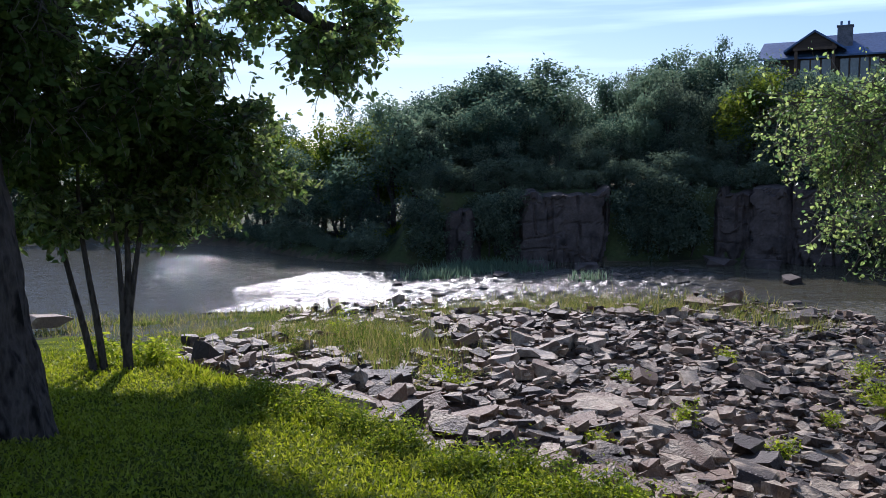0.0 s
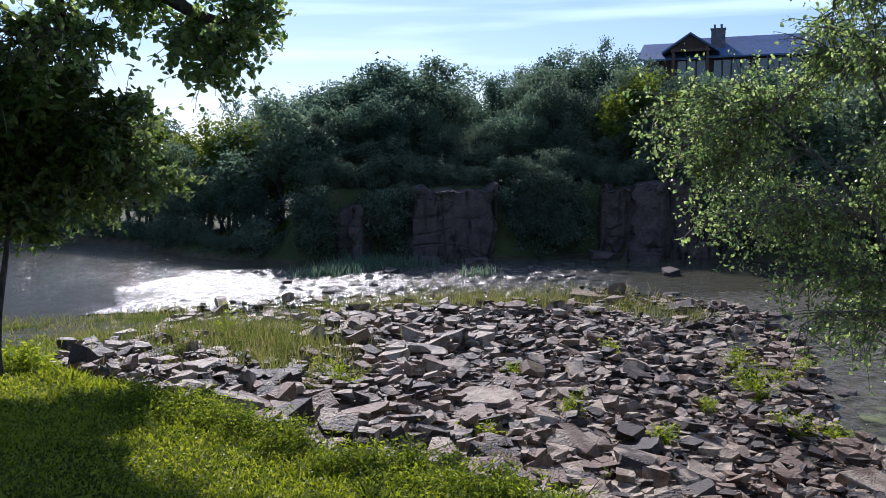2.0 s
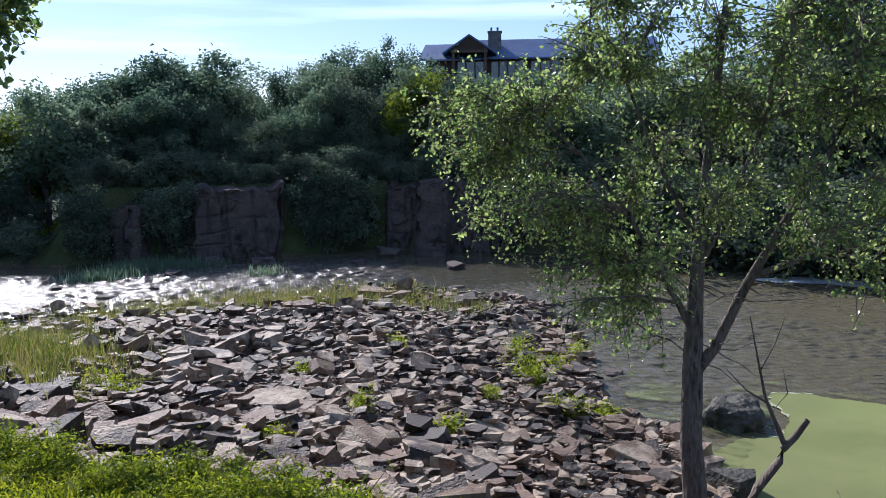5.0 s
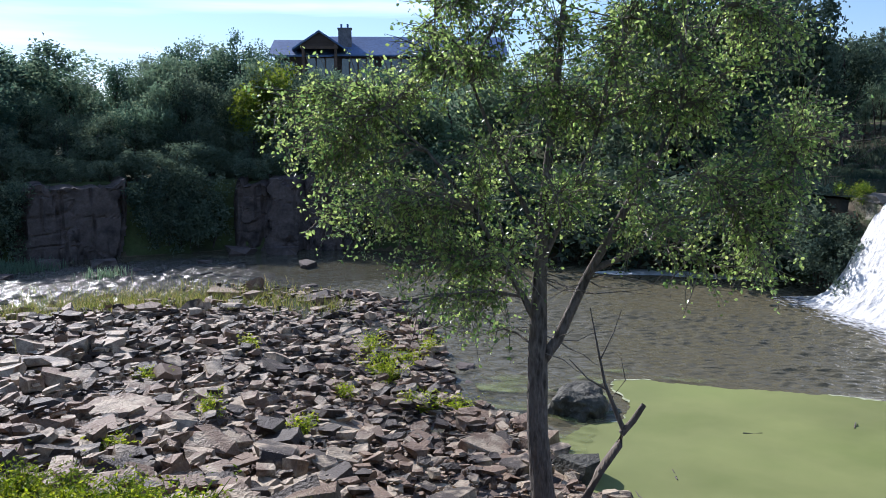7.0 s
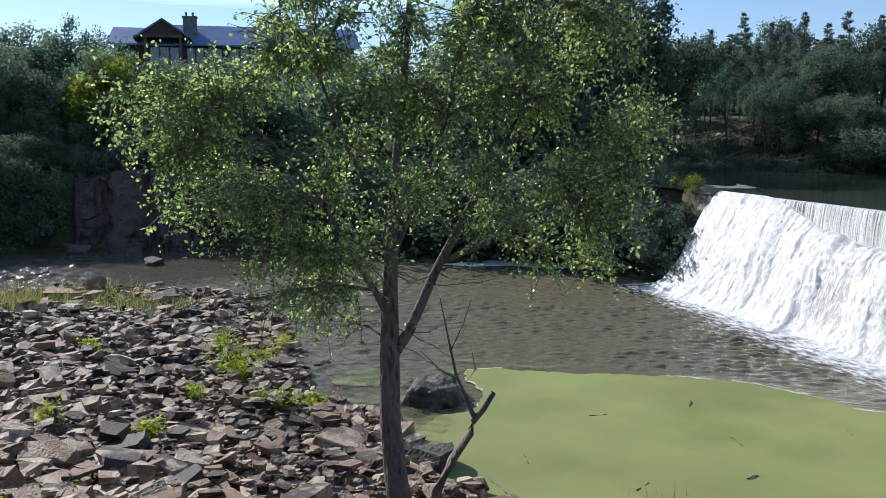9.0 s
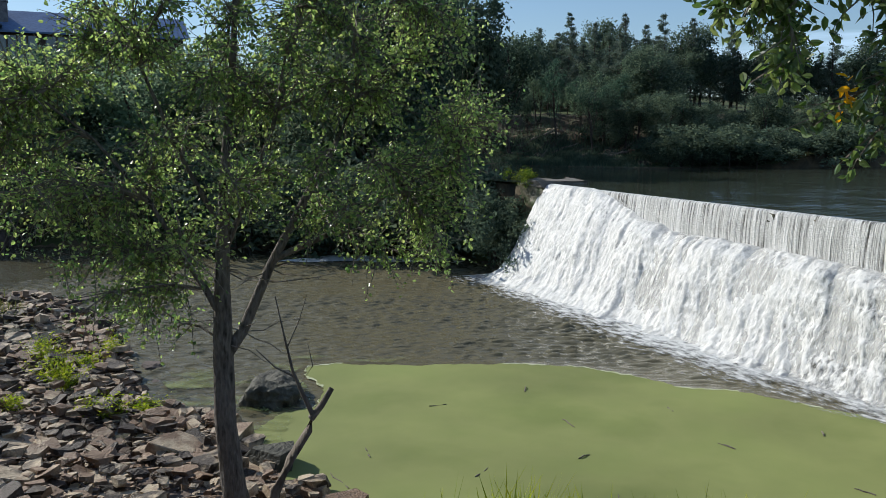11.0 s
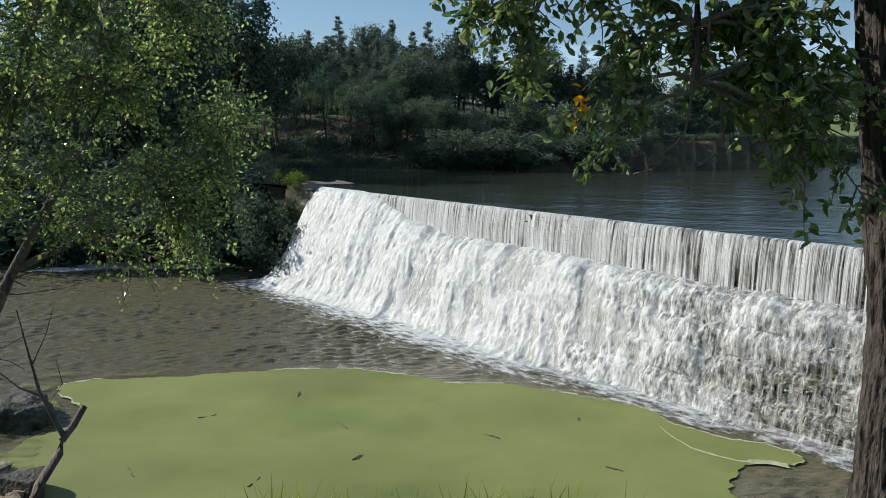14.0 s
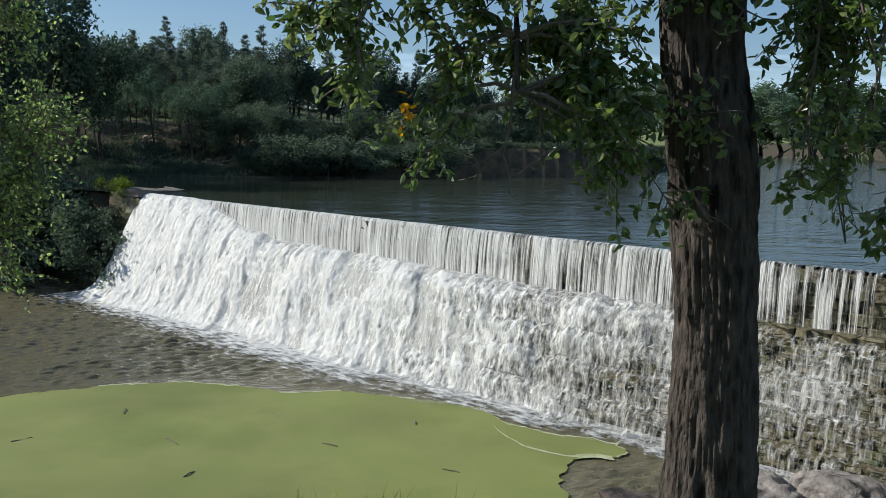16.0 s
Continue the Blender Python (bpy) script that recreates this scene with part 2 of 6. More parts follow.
def height(x, y):
    """The land's height, and what covers it: 0 lawn, 1 rubble, 2 river bed, 3 forest floor, 4 meadow, 5 red slope."""
    x, y = np.atleast_1d(np.asarray(x, float)), np.atleast_1d(np.asarray(y, float))
    near, pool, pond, terr = (inside(p, x, y) for p in (NEAR_POLY, POOL_POLY, POND_POLY, TERRACE))
    ds, de = away(NEAR_SHORE, x, y), away(TERRACE[:21], x, y)
    df, dp = away(FAR_SHORE, x, y), away(POND_SHORE, x, y)
    bump = 0.10 * ripple(x, y, 0.9) + 0.05 * ripple(x + 3, y, 2.3)
    t = ds / (ds + de + 1e-6)
    rubble = 3.5 * t ** 1.2 + bump * smooth(0, 1, ds) - 0.38 * smooth(0, 0.7, de) * smooth(0, 3, ds)
    lawn = 3.5 + 0.75 * smooth(0, 5.5, de) + 0.25 * bump
    h = np.where(terr, lawn, rubble)
    # far bank
    cliff = smooth(-3.5, -0.5, x) * smooth(27, 20, x)
    bank = 1.1 * (1 - np.exp(-df / 1.5)) + 0.02 * df
    rise = 3.9 * smooth(0.3, 1.3, df)
    hill = 7.0 * smooth(4, 36, df) * smooth(-6, 26, x)
    hillp = (3.2 * smooth(1, 12, dp) + 2.6 * smooth(8, 40, dp)) * smooth(150, 95, x) + 24 * smooth(6, 220, dp) * smooth(90, 220, x)
    north = bank * (1 - cliff) + (rise + bump) * cliff + hill + 0.8 * smooth(2, 9, df) * smooth(20, 30, x)
    east = 3.85 + hillp + bump * smooth(0, 4, dp)
    e = smooth(31, 40, x + 0.25 * (y - 30)) * np.where(y < 75, 1, smooth(120, 75, y))
    far = north * (1 - e) + np.maximum(east, north * 0.6) * e
    far = np.where(x < 120, np.minimum(far, 14), far)
    h = np.where(near, h, far)
    h = np.where(pool, -0.2 - 0.9 * smooth(0, 4, np.minimum(ds, df)), h)
    h = np.where(pond, 3.7 - 0.9 * smooth(0, 6, np.minimum(dp, away(POND_NEAR, x, y))), h)
    kind = np.where(near, np.where(terr, 0, 1), 3)
    left = (x < np.maximum(-2.8 - 0.42 * (y - 12), -6.2) + 0.5 * ripple(x, y, 1.3)) & (y > 4)
    kind = np.where(near & ~terr & left, 0, kind)
    kind = np.where(~near & ((x > 150) | (y > 220)), 4, kind)
    kind = np.where(~near & (x > 40) & (x < 62) & (dp > 2.5) & (dp < 11 + 2 * ripple(x, y, 0.8)) & (y < 40), 5, kind)
    kind = np.where(pool | pond, 2, kind)
    return h, kind


def ground_at(x, y):
    return float(height(x, y)[0][0])


# ---------------------------------------------------------------- mesh helpers


def mesh_of(name, verts, faces, mats, index=None, smooth_shade=False):
    me = bpy.data.meshes.new(name)
    verts, faces = np.asarray(verts, np.float32), np.asarray(faces, np.int32)
    k = faces.shape[1]
    me.vertices.add(len(verts))
    me.vertices.foreach_set("co", verts.ravel())
    me.loops.add(faces.size)
    me.loops.foreach_set("vertex_index", faces.ravel())
    me.polygons.add(len(faces))
    me.polygons.foreach_set("loop_start", np.arange(0, faces.size, k, dtype=np.int32))
    for m in mats if isinstance(mats, (list, tuple)) else [mats]:
        me.materials.append(m)
    if index is not None:
        me.polygons.foreach_set("material_index", np.asarray(index, np.int32))
    me.polygons.foreach_set("use_smooth", np.full(len(faces), smooth_shade))
    me.update(calc_edges=True)
    me.validate()
    return me


def part(name, data, parent, label=""):
    """Links a mesh as one object under a thing."""
    ob = new(name, data)
    ob.parent = parent
    return tagged(ob, label) if label else ob


def thing(name, label, category, at=(0, 0, 0), group="", kind=""):
    ob = new(name)
    ob.location = at
    ob.empty_display_size = 0.2
    return tagged(ob, label, category, group, kind)


def from_bm(name, bm, mat, smooth_shade=False):
    me = bpy.data.meshes.new(name)
    bm.to_mesh(me)
    bm.free()
    me.materials.append(mat)
    if smooth_shade:
        for f in me.polygons:
            f.use_smooth = True
    return me


def graded(a, b, step, lo, hi, growth=1.16):
    """Even steps between a and b, growing steps out to lo and hi."""
    mid = list(np.arange(a, b + step / 2, step))
    left, right, s = [], [], step
    v = a
    while v > lo:
        s *= growth
        v -= s
        left.append(v)
    s, v = step, mid[-1]
    while v < hi:
        s *= growth
        v += s
        right.append(v)
    return np.array(left[::-1] + mid + right)


def grid_faces(nx, ny):
    i, j = np.meshgrid(np.arange(nx - 1), np.arange(ny - 1), indexing="ij")
    a = (i * ny + j).ravel()
    return np.stack([a, a + ny, a + ny + 1, a + 1], 1)


# ---------------------------------------------------------------- ground and water
gx, gy = graded(-14, 50, 0.4, -2500, 3000, 1.09), graded(-9, 54, 0.4, -2000, 3000, 1.12)
X, Y = np.meshgrid(gx, gy, indexing="ij")
H, K = height(X.ravel(), Y.ravel())
faces = grid_faces(len(gx), len(gy))
kinds = K[faces[:, 0]]
tagged(new("ground", mesh_of("ground", np.stack([X.ravel(), Y.ravel(), H], 1), faces, [GRASS_SOIL, RUBBLE, MUD, FOREST, MEADOW, RED_SLOPE], kinds, True)),
       "grassy river bank, rubble spit, wooded bluffs and far meadow", "ground", kind="structure")


def sheet(name, poly, z, mat, label, category, step=None):
    bm = bmesh.new()
    f = bm.faces.new([bm.verts.new((x, y, z)) for x, y in poly])
    bmesh.ops.triangulate(bm, faces=[f])
    bmesh.ops.recalc_face_normals(bm, faces=bm.faces[:])
    if bm.faces[:][0].normal.z < 0:
        bmesh.ops.reverse_faces(bm, faces=bm.faces[:])
    return tagged(new(name, from_bm(name, bm, mat)), label, category, kind="structure")


sheet("water_pool", [(-300, 60), (-60, 30), (-12, 26), (6, 30), (7, 8), (9, -2), (16, -9), (27, 13), (34, 22), (34, 28), (24, 48), (0, 56), (-60, 90), (-300, 190)], 0.0, WATER,
      "murky brown-green river water with small ripples below the dam", "water")
sheet("water_pond", [(15.72, -8.7), (30.58, 19.85), (31.2, 24), (60, 40), (130, 6), (900, -40), (900, -500), (40, -40)], 3.8, POND, "calm dark pond water above the dam", "water")

# broken water of the rapids: real waves, sinking under the calm sheet at the edges
r = np.random.default_rng(5)
wx, wy = np.arange(-12, 16, 0.075), np.arange(34.5, 48.5, 0.075)
WX, WY = np.meshgrid(wx, wy, indexing="ij")
wz = np.zeros(WX.shape)
for _ in range(26):
    a, k = r.uniform(0, 2 * np.pi), 2 * np.pi / r.uniform(0.22, 0.9)
    wz += 0.075 / k * np.sin(k * (WX * math.cos(a) + WY * math.sin(a)) + r.uniform(0, 6.3))
rim = smooth(-10.5, -6.5, WX + 1.5 * ripple(WX, WY, 0.9)) * smooth(16, 11, WX) * smooth(48.4, 45, WY)
fade = rim * np.clip(0.6 + 0.5 * ripple(WX, WY * 1.8, 0.6) + 0.4 * ripple(WX + 3, WY * 2.2, 1.7), 0.1, 1.1)
wz = 0.13 * rim - 0.06 + wz * fade * 1.4
RAPID = water_material("rapid_water", (0.07, 0.066, 0.052), 0.2, (2.2, 0.25), (9, 0.7), 90, 2.0)
tagged(new("water_rapids", mesh_of("water_rapids", np.stack([WX.ravel(), WY.ravel(), wz.ravel()], 1), grid_faces(len(wx), len(wy)), RAPID, smooth_shade=True)),
       "shallow sparkling rapids running between low rocks", "water", kind="structure")

# choppy water below the dam
wx, wy = np.arange(9.5, 35, 0.068), np.arange(-5, 37, 0.068)
WX, WY = np.meshgrid(wx, wy, indexing="ij")
wz = np.zeros(WX.shape)
for _ in range(30):
    a, k = r.normal(3.72, 0.4), 2 * np.pi / r.uniform(0.2, 0.52)
    wz += 0.2 / k * np.sin(k * (WX * math.cos(a) + WY * math.sin(a)) + r.uniform(0, 6.3))
rim = smooth(9.5, 13, WX) * smooth(37, 30, WY)
wz = -0.05 + 0.075 * rim + wz * (0.25 + 0.75 * rim) * np.clip(0.75 + 0.35 * ripple(WX, WY, 0.35), 0.4, 1) * 0.9
wet = away(ALGAE_EDGE, WX, WY, True)
calm = inside(ALGAE_EDGE, WX.ravel(), WY.ravel()).reshape(WX.shape)
wz = np.where(calm, 0.014, 0.015 + (wz - 0.015) * smooth(0, 0.9, wet))
CHOP = water_material("choppy_water", (0.125, 0.112, 0.068), 0.03, (2.5, 0.08), (6.5, 0.6), 33, 2.8)
faces = grid_faces(len(wx), len(wy))
keep = inside(POOL_POLY, WX.ravel(), WY.ravel())[faces[:, 0]] & ~(calm & (wet > 0.4)).ravel()[faces[:, 0]]
tagged(new("water_choppy", mesh_of("water_choppy", np.stack([WX.ravel(), WY.ravel(), wz.ravel()], 1), faces[keep], CHOP, smooth_shade=True)),
       "choppy olive-grey water below the falls", "water", kind="structure")

# ---------------------------------------------------------------- trees


def tube(path, radii, sides=6):
    """Rings along a path, joined into one tapered tube."""
    P, R = np.asarray(path, float), np.asarray(radii, float)
    T = np.gradient(P, axis=0)
    T /= np.linalg.norm(T, axis=1)[:, None] + 1e-9
    ref = np.where(np.abs(T[:, 2:3]) > 0.9, np.array([[1.0, 0, 0]]), np.array([[0, 0, 1.0]]))
    U = np.cross(T, ref)
    U /= np.linalg.norm(U, axis=1)[:, None] + 1e-9
    V = np.cross(T, U)
    a = np.linspace(0, 2 * np.pi, sides, endpoint=False)
    ring = P[:, None] + R[:, None, None] * (np.cos(a)[None, :, None] * U[:, None] + np.sin(a)[None, :, None] * V[:, None])
    n = len(P)
    i, j = np.meshgrid(np.arange(n - 1), np.arange(sides), indexing="ij")
    q = np.stack([i * sides + j, i * sides + (j + 1) % sides, (i + 1) * sides + (j + 1) % sides, (i + 1) * sides + j], -1).reshape(-1, 4)
    return ring.reshape(-1, 3), q


def joined(tubes):
    vs, fs, o = [], [], 0
    for v, f in tubes:
        vs.append(v), fs.append(f + o)
        o += len(v)
    return np.concatenate(vs), np.concatenate(fs)


def bent(a, b, n=6, wobble=0.08, sag=0.0, r=rng):
    """A crooked line from a to b."""
    a, b = np.asarray(a, float), np.asarray(b, float)
    t = np.linspace(0, 1, n)[:, None]
    L = np.linalg.norm(b - a)
    k = np.cumsum(r.normal(0, 1, (n, 3)), 0)
    k -= t * k[-1]
    k -= (1 - t) * k[0]
    p = a + (b - a) * t + k * wobble * L / math.sqrt(n)
    p[:, 2] += sag * L * 4 * (t * (1 - t))[:, 0]
    return p


def leaves(points, size, r=rng, shape=0.55, droop=0.3, spread=0.5):
    """A folded leaf of four triangles at each point, turned at random, hanging a little."""
    n = len(points)
    az, el = r.uniform(0, 2 * np.pi, n), r.normal(-droop, spread, n)
    d = np.stack([np.cos(az) * np.cos(el), np.sin(az) * np.cos(el), np.sin(el)], 1)
    s = np.cross(d, r.normal(0, 1, (n, 3)))
    s /= np.linalg.norm(s, axis=1)[:, None] + 1e-9
    up = np.cross(s, d)
    L = size * r.uniform(0.6, 1.25, n)[:, None]
    p = np.asarray(points)
    v = np.stack([p, p + L * (0.45 * d + shape * 0.5 * s + 0.1 * up), p + L * d, p + L * (0.45 * d - shape * 0.5 * s + 0.1 * up)], 1).reshape(-1, 3)
    b = np.arange(n)[:, None] * 4
    f = np.concatenate([b + [0, 1, 2], b + [0, 2, 3]], 0)
    return v, f


def ovals(points, size, r=rng, shape=0.5, droop=0.3, spread=0.5):
    """A folded pointed-oval leaf of four triangles at each point."""
    n = len(points)
    az, el = r.uniform(0, 2 * np.pi, n), r.normal(-droop, spread, n)
    d = np.stack([np.cos(az) * np.cos(el), np.sin(az) * np.cos(el), np.sin(el)], 1)
    s = np.cross(d, r.normal(0, 1, (n, 3)))
    s /= np.linalg.norm(s, axis=1)[:, None] + 1e-9
    up = np.cross(s, d)
    L = size * r.uniform(0.6, 1.25, n)[:, None]
    p = np.asarray(points)
    rows = [p]
    for a, b in ((0.28, 0.85), (0.65, 0.8), (1.0, 0.0), (0.65, -0.8), (0.28, -0.85)):
        rows.append(p + L * (a * d + shape * 0.5 * b * s + (0.1 * abs(b) - 0.12 * a * a) * up))
    v = np.stack(rows, 1).reshape(-1, 3)
    b = np.arange(n)[:, None] * 6
    f = np.concatenate([b + [0, 1, 2], b + [0, 2, 3], b + [0, 3, 4], b + [0, 4, 5]], 0)
    return v, f


def flakes(points, size, r, shape=0.62, droop=0.25):
    """A single pointed leaf triangle at each point, for trees far off."""
    n = len(points)
    az, el = r.uniform(0, 2 * np.pi, n), r.normal(-droop, 0.6, n)
    d = np.stack([np.cos(az) * np.cos(el), np.sin(az) * np.cos(el), np.sin(el)], 1)
    s = np.cross(d, r.normal(0, 1, (n, 3)))
    s /= np.linalg.norm(s, axis=1)[:, None] + 1e-9
    L = size * r.uniform(0.7, 1.3, n)[:, None]
    p = np.asarray(points)
    v = np.stack([p - s * L * shape * 0.5, p + s * L * shape * 0.5, p + d * L], 1).reshape(-1, 3)
    return v, np.arange(n * 3).reshape(-1, 3)


def clumped(centres, per, sigma, r=rng):
    c = np.repeat(np.asarray(centres), per, 0)
    return c + r.normal(0, 1, c.shape) * sigma


def broad_crown(h, w, base, clumps, per, leaf, r):
    """Leaf places in an uneven crown: clumps on and in a lumpy ellipsoid."""
    lobes = [(r.normal(0, 0.3, 3) * (w, w, h * 0.25) + (0, 0, base + (h - base) * r.uniform(0.3, 0.8)), r.uniform(0.22, 0.44) * w) for _ in range(9)]
    cs = []
    for i in range(clumps):
        c, rad = lobes[i % len(lobes)]
        v = r.normal(0, 1, 3)
        v /= np.linalg.norm(v)
        cs.append(c + v * rad * r.uniform(0.65, 1.05) * np.array((1, 1, 0.95)))
    cs = np.array(cs)
    cs[:, 2] = np.clip(cs[:, 2], base * 0.8, h * 1.05)
    return cs, clumped(cs, per, 0.085 * w, r)


def broad_tree(name, seed, h, w, base, leaf, mat, clumps=60, per=38, trunk=0.14):
    """Meshes of a leafy tree at the origin: trunk with limbs, crown."""
    r = np.random.default_rng(seed)
    cs, pts = broad_crown(h, w, base, clumps, per, leaf, r)
    top = np.array((r.normal(0, 0.2), r.normal(0, 0.2), h * 0.8))
    stem = bent((0, 0, -0.4), top, 8, 0.06, r=r)
    tubes = [tube(stem, np.linspace(trunk, trunk * 0.2, 8), 6)]
    for c in cs[:: max(1, len(cs) // (9 if h > 4 else 4))]:
        s = stem[r.integers(2, 7)]
        tubes.append(tube(bent(s, c, 4, 0.08, r=r), np.linspace(trunk * 0.4, trunk * 0.06, 4), 3))
    v, f = joined(tubes)
    lv, lf = flakes(pts, leaf, r)
    return mesh_of(name + "_trunk", v, f, BARK, smooth_shade=True), mesh_of(name + "_crown", lv, lf, mat)


def conifer(name, seed, h, w):
    r = np.random.default_rng(seed)
    tubes = [tube(bent((0, 0, -0.3), (r.normal(0, 0.15), r.normal(0, 0.15), h), 8, 0.02, r=r), np.linspace(0.13, 0.015, 8), 6)]
    pts = []
    z = h * 0.16
    while z < h * 0.99:
        k = (1 - z / h) ** 0.75 * r.uniform(0.75, 1.15)
        for _ in range(r.integers(2, 5)):
            a, L = r.uniform(0, 2 * np.pi), w * k * r.uniform(0.55, 1.1) + 0.1
            e = np.array((math.cos(a) * L, math.sin(a) * L, z + L * r.uniform(-0.25, 0.5)))
            b = bent((0, 0, z), e, 4, 0.05, r=r)
            tubes.append(tube(b[[0, 3]], (0.03, 0.006), 3))
            m = int(34 + 56 * L)
            t = r.uniform(0.2, 1.05, m)[:, None]
            pts.append((b[0] + (b[-1] - b[0]) * t) + r.normal(0, 1, (m, 3)) * np.array((0.12, 0.12, 0.09)) * (0.5 + L * 0.35))
        z += h * r.uniform(0.022, 0.042)
    v, f = joined(tubes)
    lv, lf = flakes(np.concatenate(pts), 0.19, r, 0.3, -0.15)
    return mesh_of(name + "_trunk", v, f, BARK, smooth_shade=True), mesh_of(name + "_crown", lv, lf, NEEDLE_HAZY)

# ---------------------------------------------------------------- woods across the river
r = np.random.default_rng(3)


def skyline(az):
    """Height of the wood's outline across the river, as degrees above level, by compass degrees."""
    return np.interp(az, [-30, -14, -11.2, -10, -9.1, -8.5, -7.5, -6.5, -5.5, -4.9, -3.3, -1.4, 0.4, 1.9, 3.3, 5, 6.4, 7, 8, 9.6, 10.8, 12.2, 12.9, 14.6, 16.3, 17.1, 17.8, 18.6, 19.5, 20.6, 26, 40, 48, 52, 60],
                     [2.2, 2.8, 3.0, 2.4, 1.7, 1.2, 1.5, 2.6, 3.2, 2.5, 3.8, 3.8, 4.6, 5.3, 5.7, 5.65, 5.3, 4.5, 4.8, 4.2, 4.9, 4.7, 5.8, 6.3, 5.9, 4.8, 6.6, 6.9, 6.0, 5.2, 5.0, 6.6, 8.6, 8.0, 5])


def shore_distance(az):
    """Metres to the far shore of the river on the compass line az."""
    line = sorted((math.degrees(math.atan2(x, y)), math.hypot(x, y)) for x, y in FAR_SHORE)
    return float(np.interp(az, [p[0] for p in line], [p[1] for p in line]))


def stand_tree(kind, az, d, elev, name, label, group, wide=1.0, category="tree"):
    """A tree d metres away on the compass line az whose top stands elev degrees above level."""
    a = radians(az)
    x, y = d * math.sin(a), d * math.cos(a)
    g = ground_at(x, y)
    s = max(0.25, (EYE + d * math.tan(radians(elev)) - g) / kind[2])
    t = thing(name, label, category, group=group)
    t.matrix_basis = pose(x, y, g - 0.1, 0, 0, r.uniform(0, 360)) @ Matrix.Diagonal((s * wide, s * wide, s, 1))
    part("trunk", kind[0], t)
    part("crown", kind[1], t)
    return t


def sized(pair):
    """A tree's meshes with its true height."""
    z = np.array([v.co.z for v in pair[1].vertices])
    return (*pair, float(np.percentile(z, 99.6)))


WOOD = [sized(broad_tree("wood_tree", 20 + i, 7.0, 2.9 + 0.3 * (i % 3), 0.5 + 0.5 * (i % 2), 0.19, LEAF_FAR_HAZY, 104, 62)) for i in range(6)]
DARK = [sized(broad_tree("dark_tree", 24 + i, 7.0, 2.9, 0.6, 0.185, LEAF_SHRUB_HAZY, 96, 56)) for i in range(3)]
LIGHT = [sized(broad_tree("light_tree", 30 + i, 7.0, 2.7, 0.4, 0.2, LEAF_LIGHT, 84, 60)) for i in range(2)]
AIRY = [sized(broad_tree("airy_tree", 34 + i, 7.0, 2.3, 2.2, 0.15, LEAF_FAR_HAZY, 64, 52)) for i in range(3)]
PINE = [sized(conifer("pine", 40 + i, 8.0, 2.1 + 0.3 * i)) for i in range(3)]
SHRUB = [sized(broad_tree("shrub", 60 + i, 2.2, 1.7, 0.1, 0.13, LEAF_SHRUB_HAZY, 58, 36, 0.04)) for i in range(3)]
PALE = [sized(broad_tree("pale_shrub", 66 + i, 2.2, 1.7, 0.1, 0.12, LEAF_LIGHT, 60, 40, 0.04)) for i in range(2)]

for i in range(34):
    az = -3 + 31 * i / 33 + r.uniform(-0.4, 0.4)
    stand_tree((WOOD + DARK)[i % 9], az, r.uniform(64, 72), skyline(az) - r.uniform(0.2, 1.2), "tree", "tall leafy tree in dark shade on top of the bluff", "trees on the bluff")
for i in range(34):
    az = -2 + 30 * i / 33 + r.uniform(-0.5, 0.5)
    stand_tree((LIGHT[0] if i in (23, 24) else (DARK + WOOD)[i % 9]), az, r.uniform(56, 61), skyline(az) - r.uniform(0.9, 3.4), "tree", "dense leafy tree on the bluff, seen against the light", "trees on the bluff", r.uniform(0.8, 1.05))
for i in range(34):
    az = -1.5 + 30 * i / 33 + r.uniform(-0.4, 0.4)
    stand_tree(DARK[i % 3], az, shore_distance(az) + r.uniform(3.2, 6.5), r.uniform(-0.8, 2.0), "tree", "low dark tree crowding the cliff's edge", "trees on the bluff", r.uniform(1.1, 1.4))
for i in range(70):
    az = -1.0 + 28 * i / 69 + r.uniform(-0.3, 0.3)
    stand_tree(SHRUB[i % 3], az, shore_distance(az) + r.uniform(1.3, 2.8), r.uniform(-1.8, 0.2), "shrub", "dark shrub overhanging the rock face", "shrubs on the cliff edge", r.uniform(1.0, 1.4), "shrub")
for i in range(40):
    az = (2.2 + 2.6 * r.uniform(), 12.4 + 3.6 * r.uniform(), -1.9 + 1.2 * r.uniform(), 24.4 + 3 * r.uniform())[i % 4]
    stand_tree(SHRUB[i % 3], az, shore_distance(az) + r.uniform(0.2, 1.2), r.uniform(-4.4, -2.2), "shrub", "dark shrub filling a cleft of the cliff", "shrubs in the cliff", r.uniform(0.8, 1.1), "shrub")
for i, (az, e, w) in enumerate([(4.3, 5.7, 1.3), (0.6, 4.6, 1.15), (-1.6, 3.8, 1.1), (2.4, 5.3, 1.2), (7.9, 4.9, 0.9), (10.7, 5.0, 0.9), (14.6, 6.4, 1.1), (18.3, 6.95, 0.7), (16.0, 5.9, 1.0), (12.6, 5.2, 0.9), (5.9, 5.3, 1.1), (-3.3, 3.9, 0.9), (-5.5, 3.5, 0.6)]):
    stand_tree(AIRY[i % 3] if i in (4, 5, 6, 7, 12) else WOOD[(i * 5) % 6], az, 62.5 + (i % 3), e, "tree", "tall round-crowned tree standing out above the bluff wood", "trees on the bluff", w)
for i in range(9):
    az = 20.3 + 9.2 * i / 8
    stand_tree(WOOD[(i * 2) % 6], az, 66 + 2 * (i % 2), 4.6 + r.uniform(-0.2, 0.35), "tree", "leafy tree below the lodge on the hill", "trees on the bluff", 0.85)
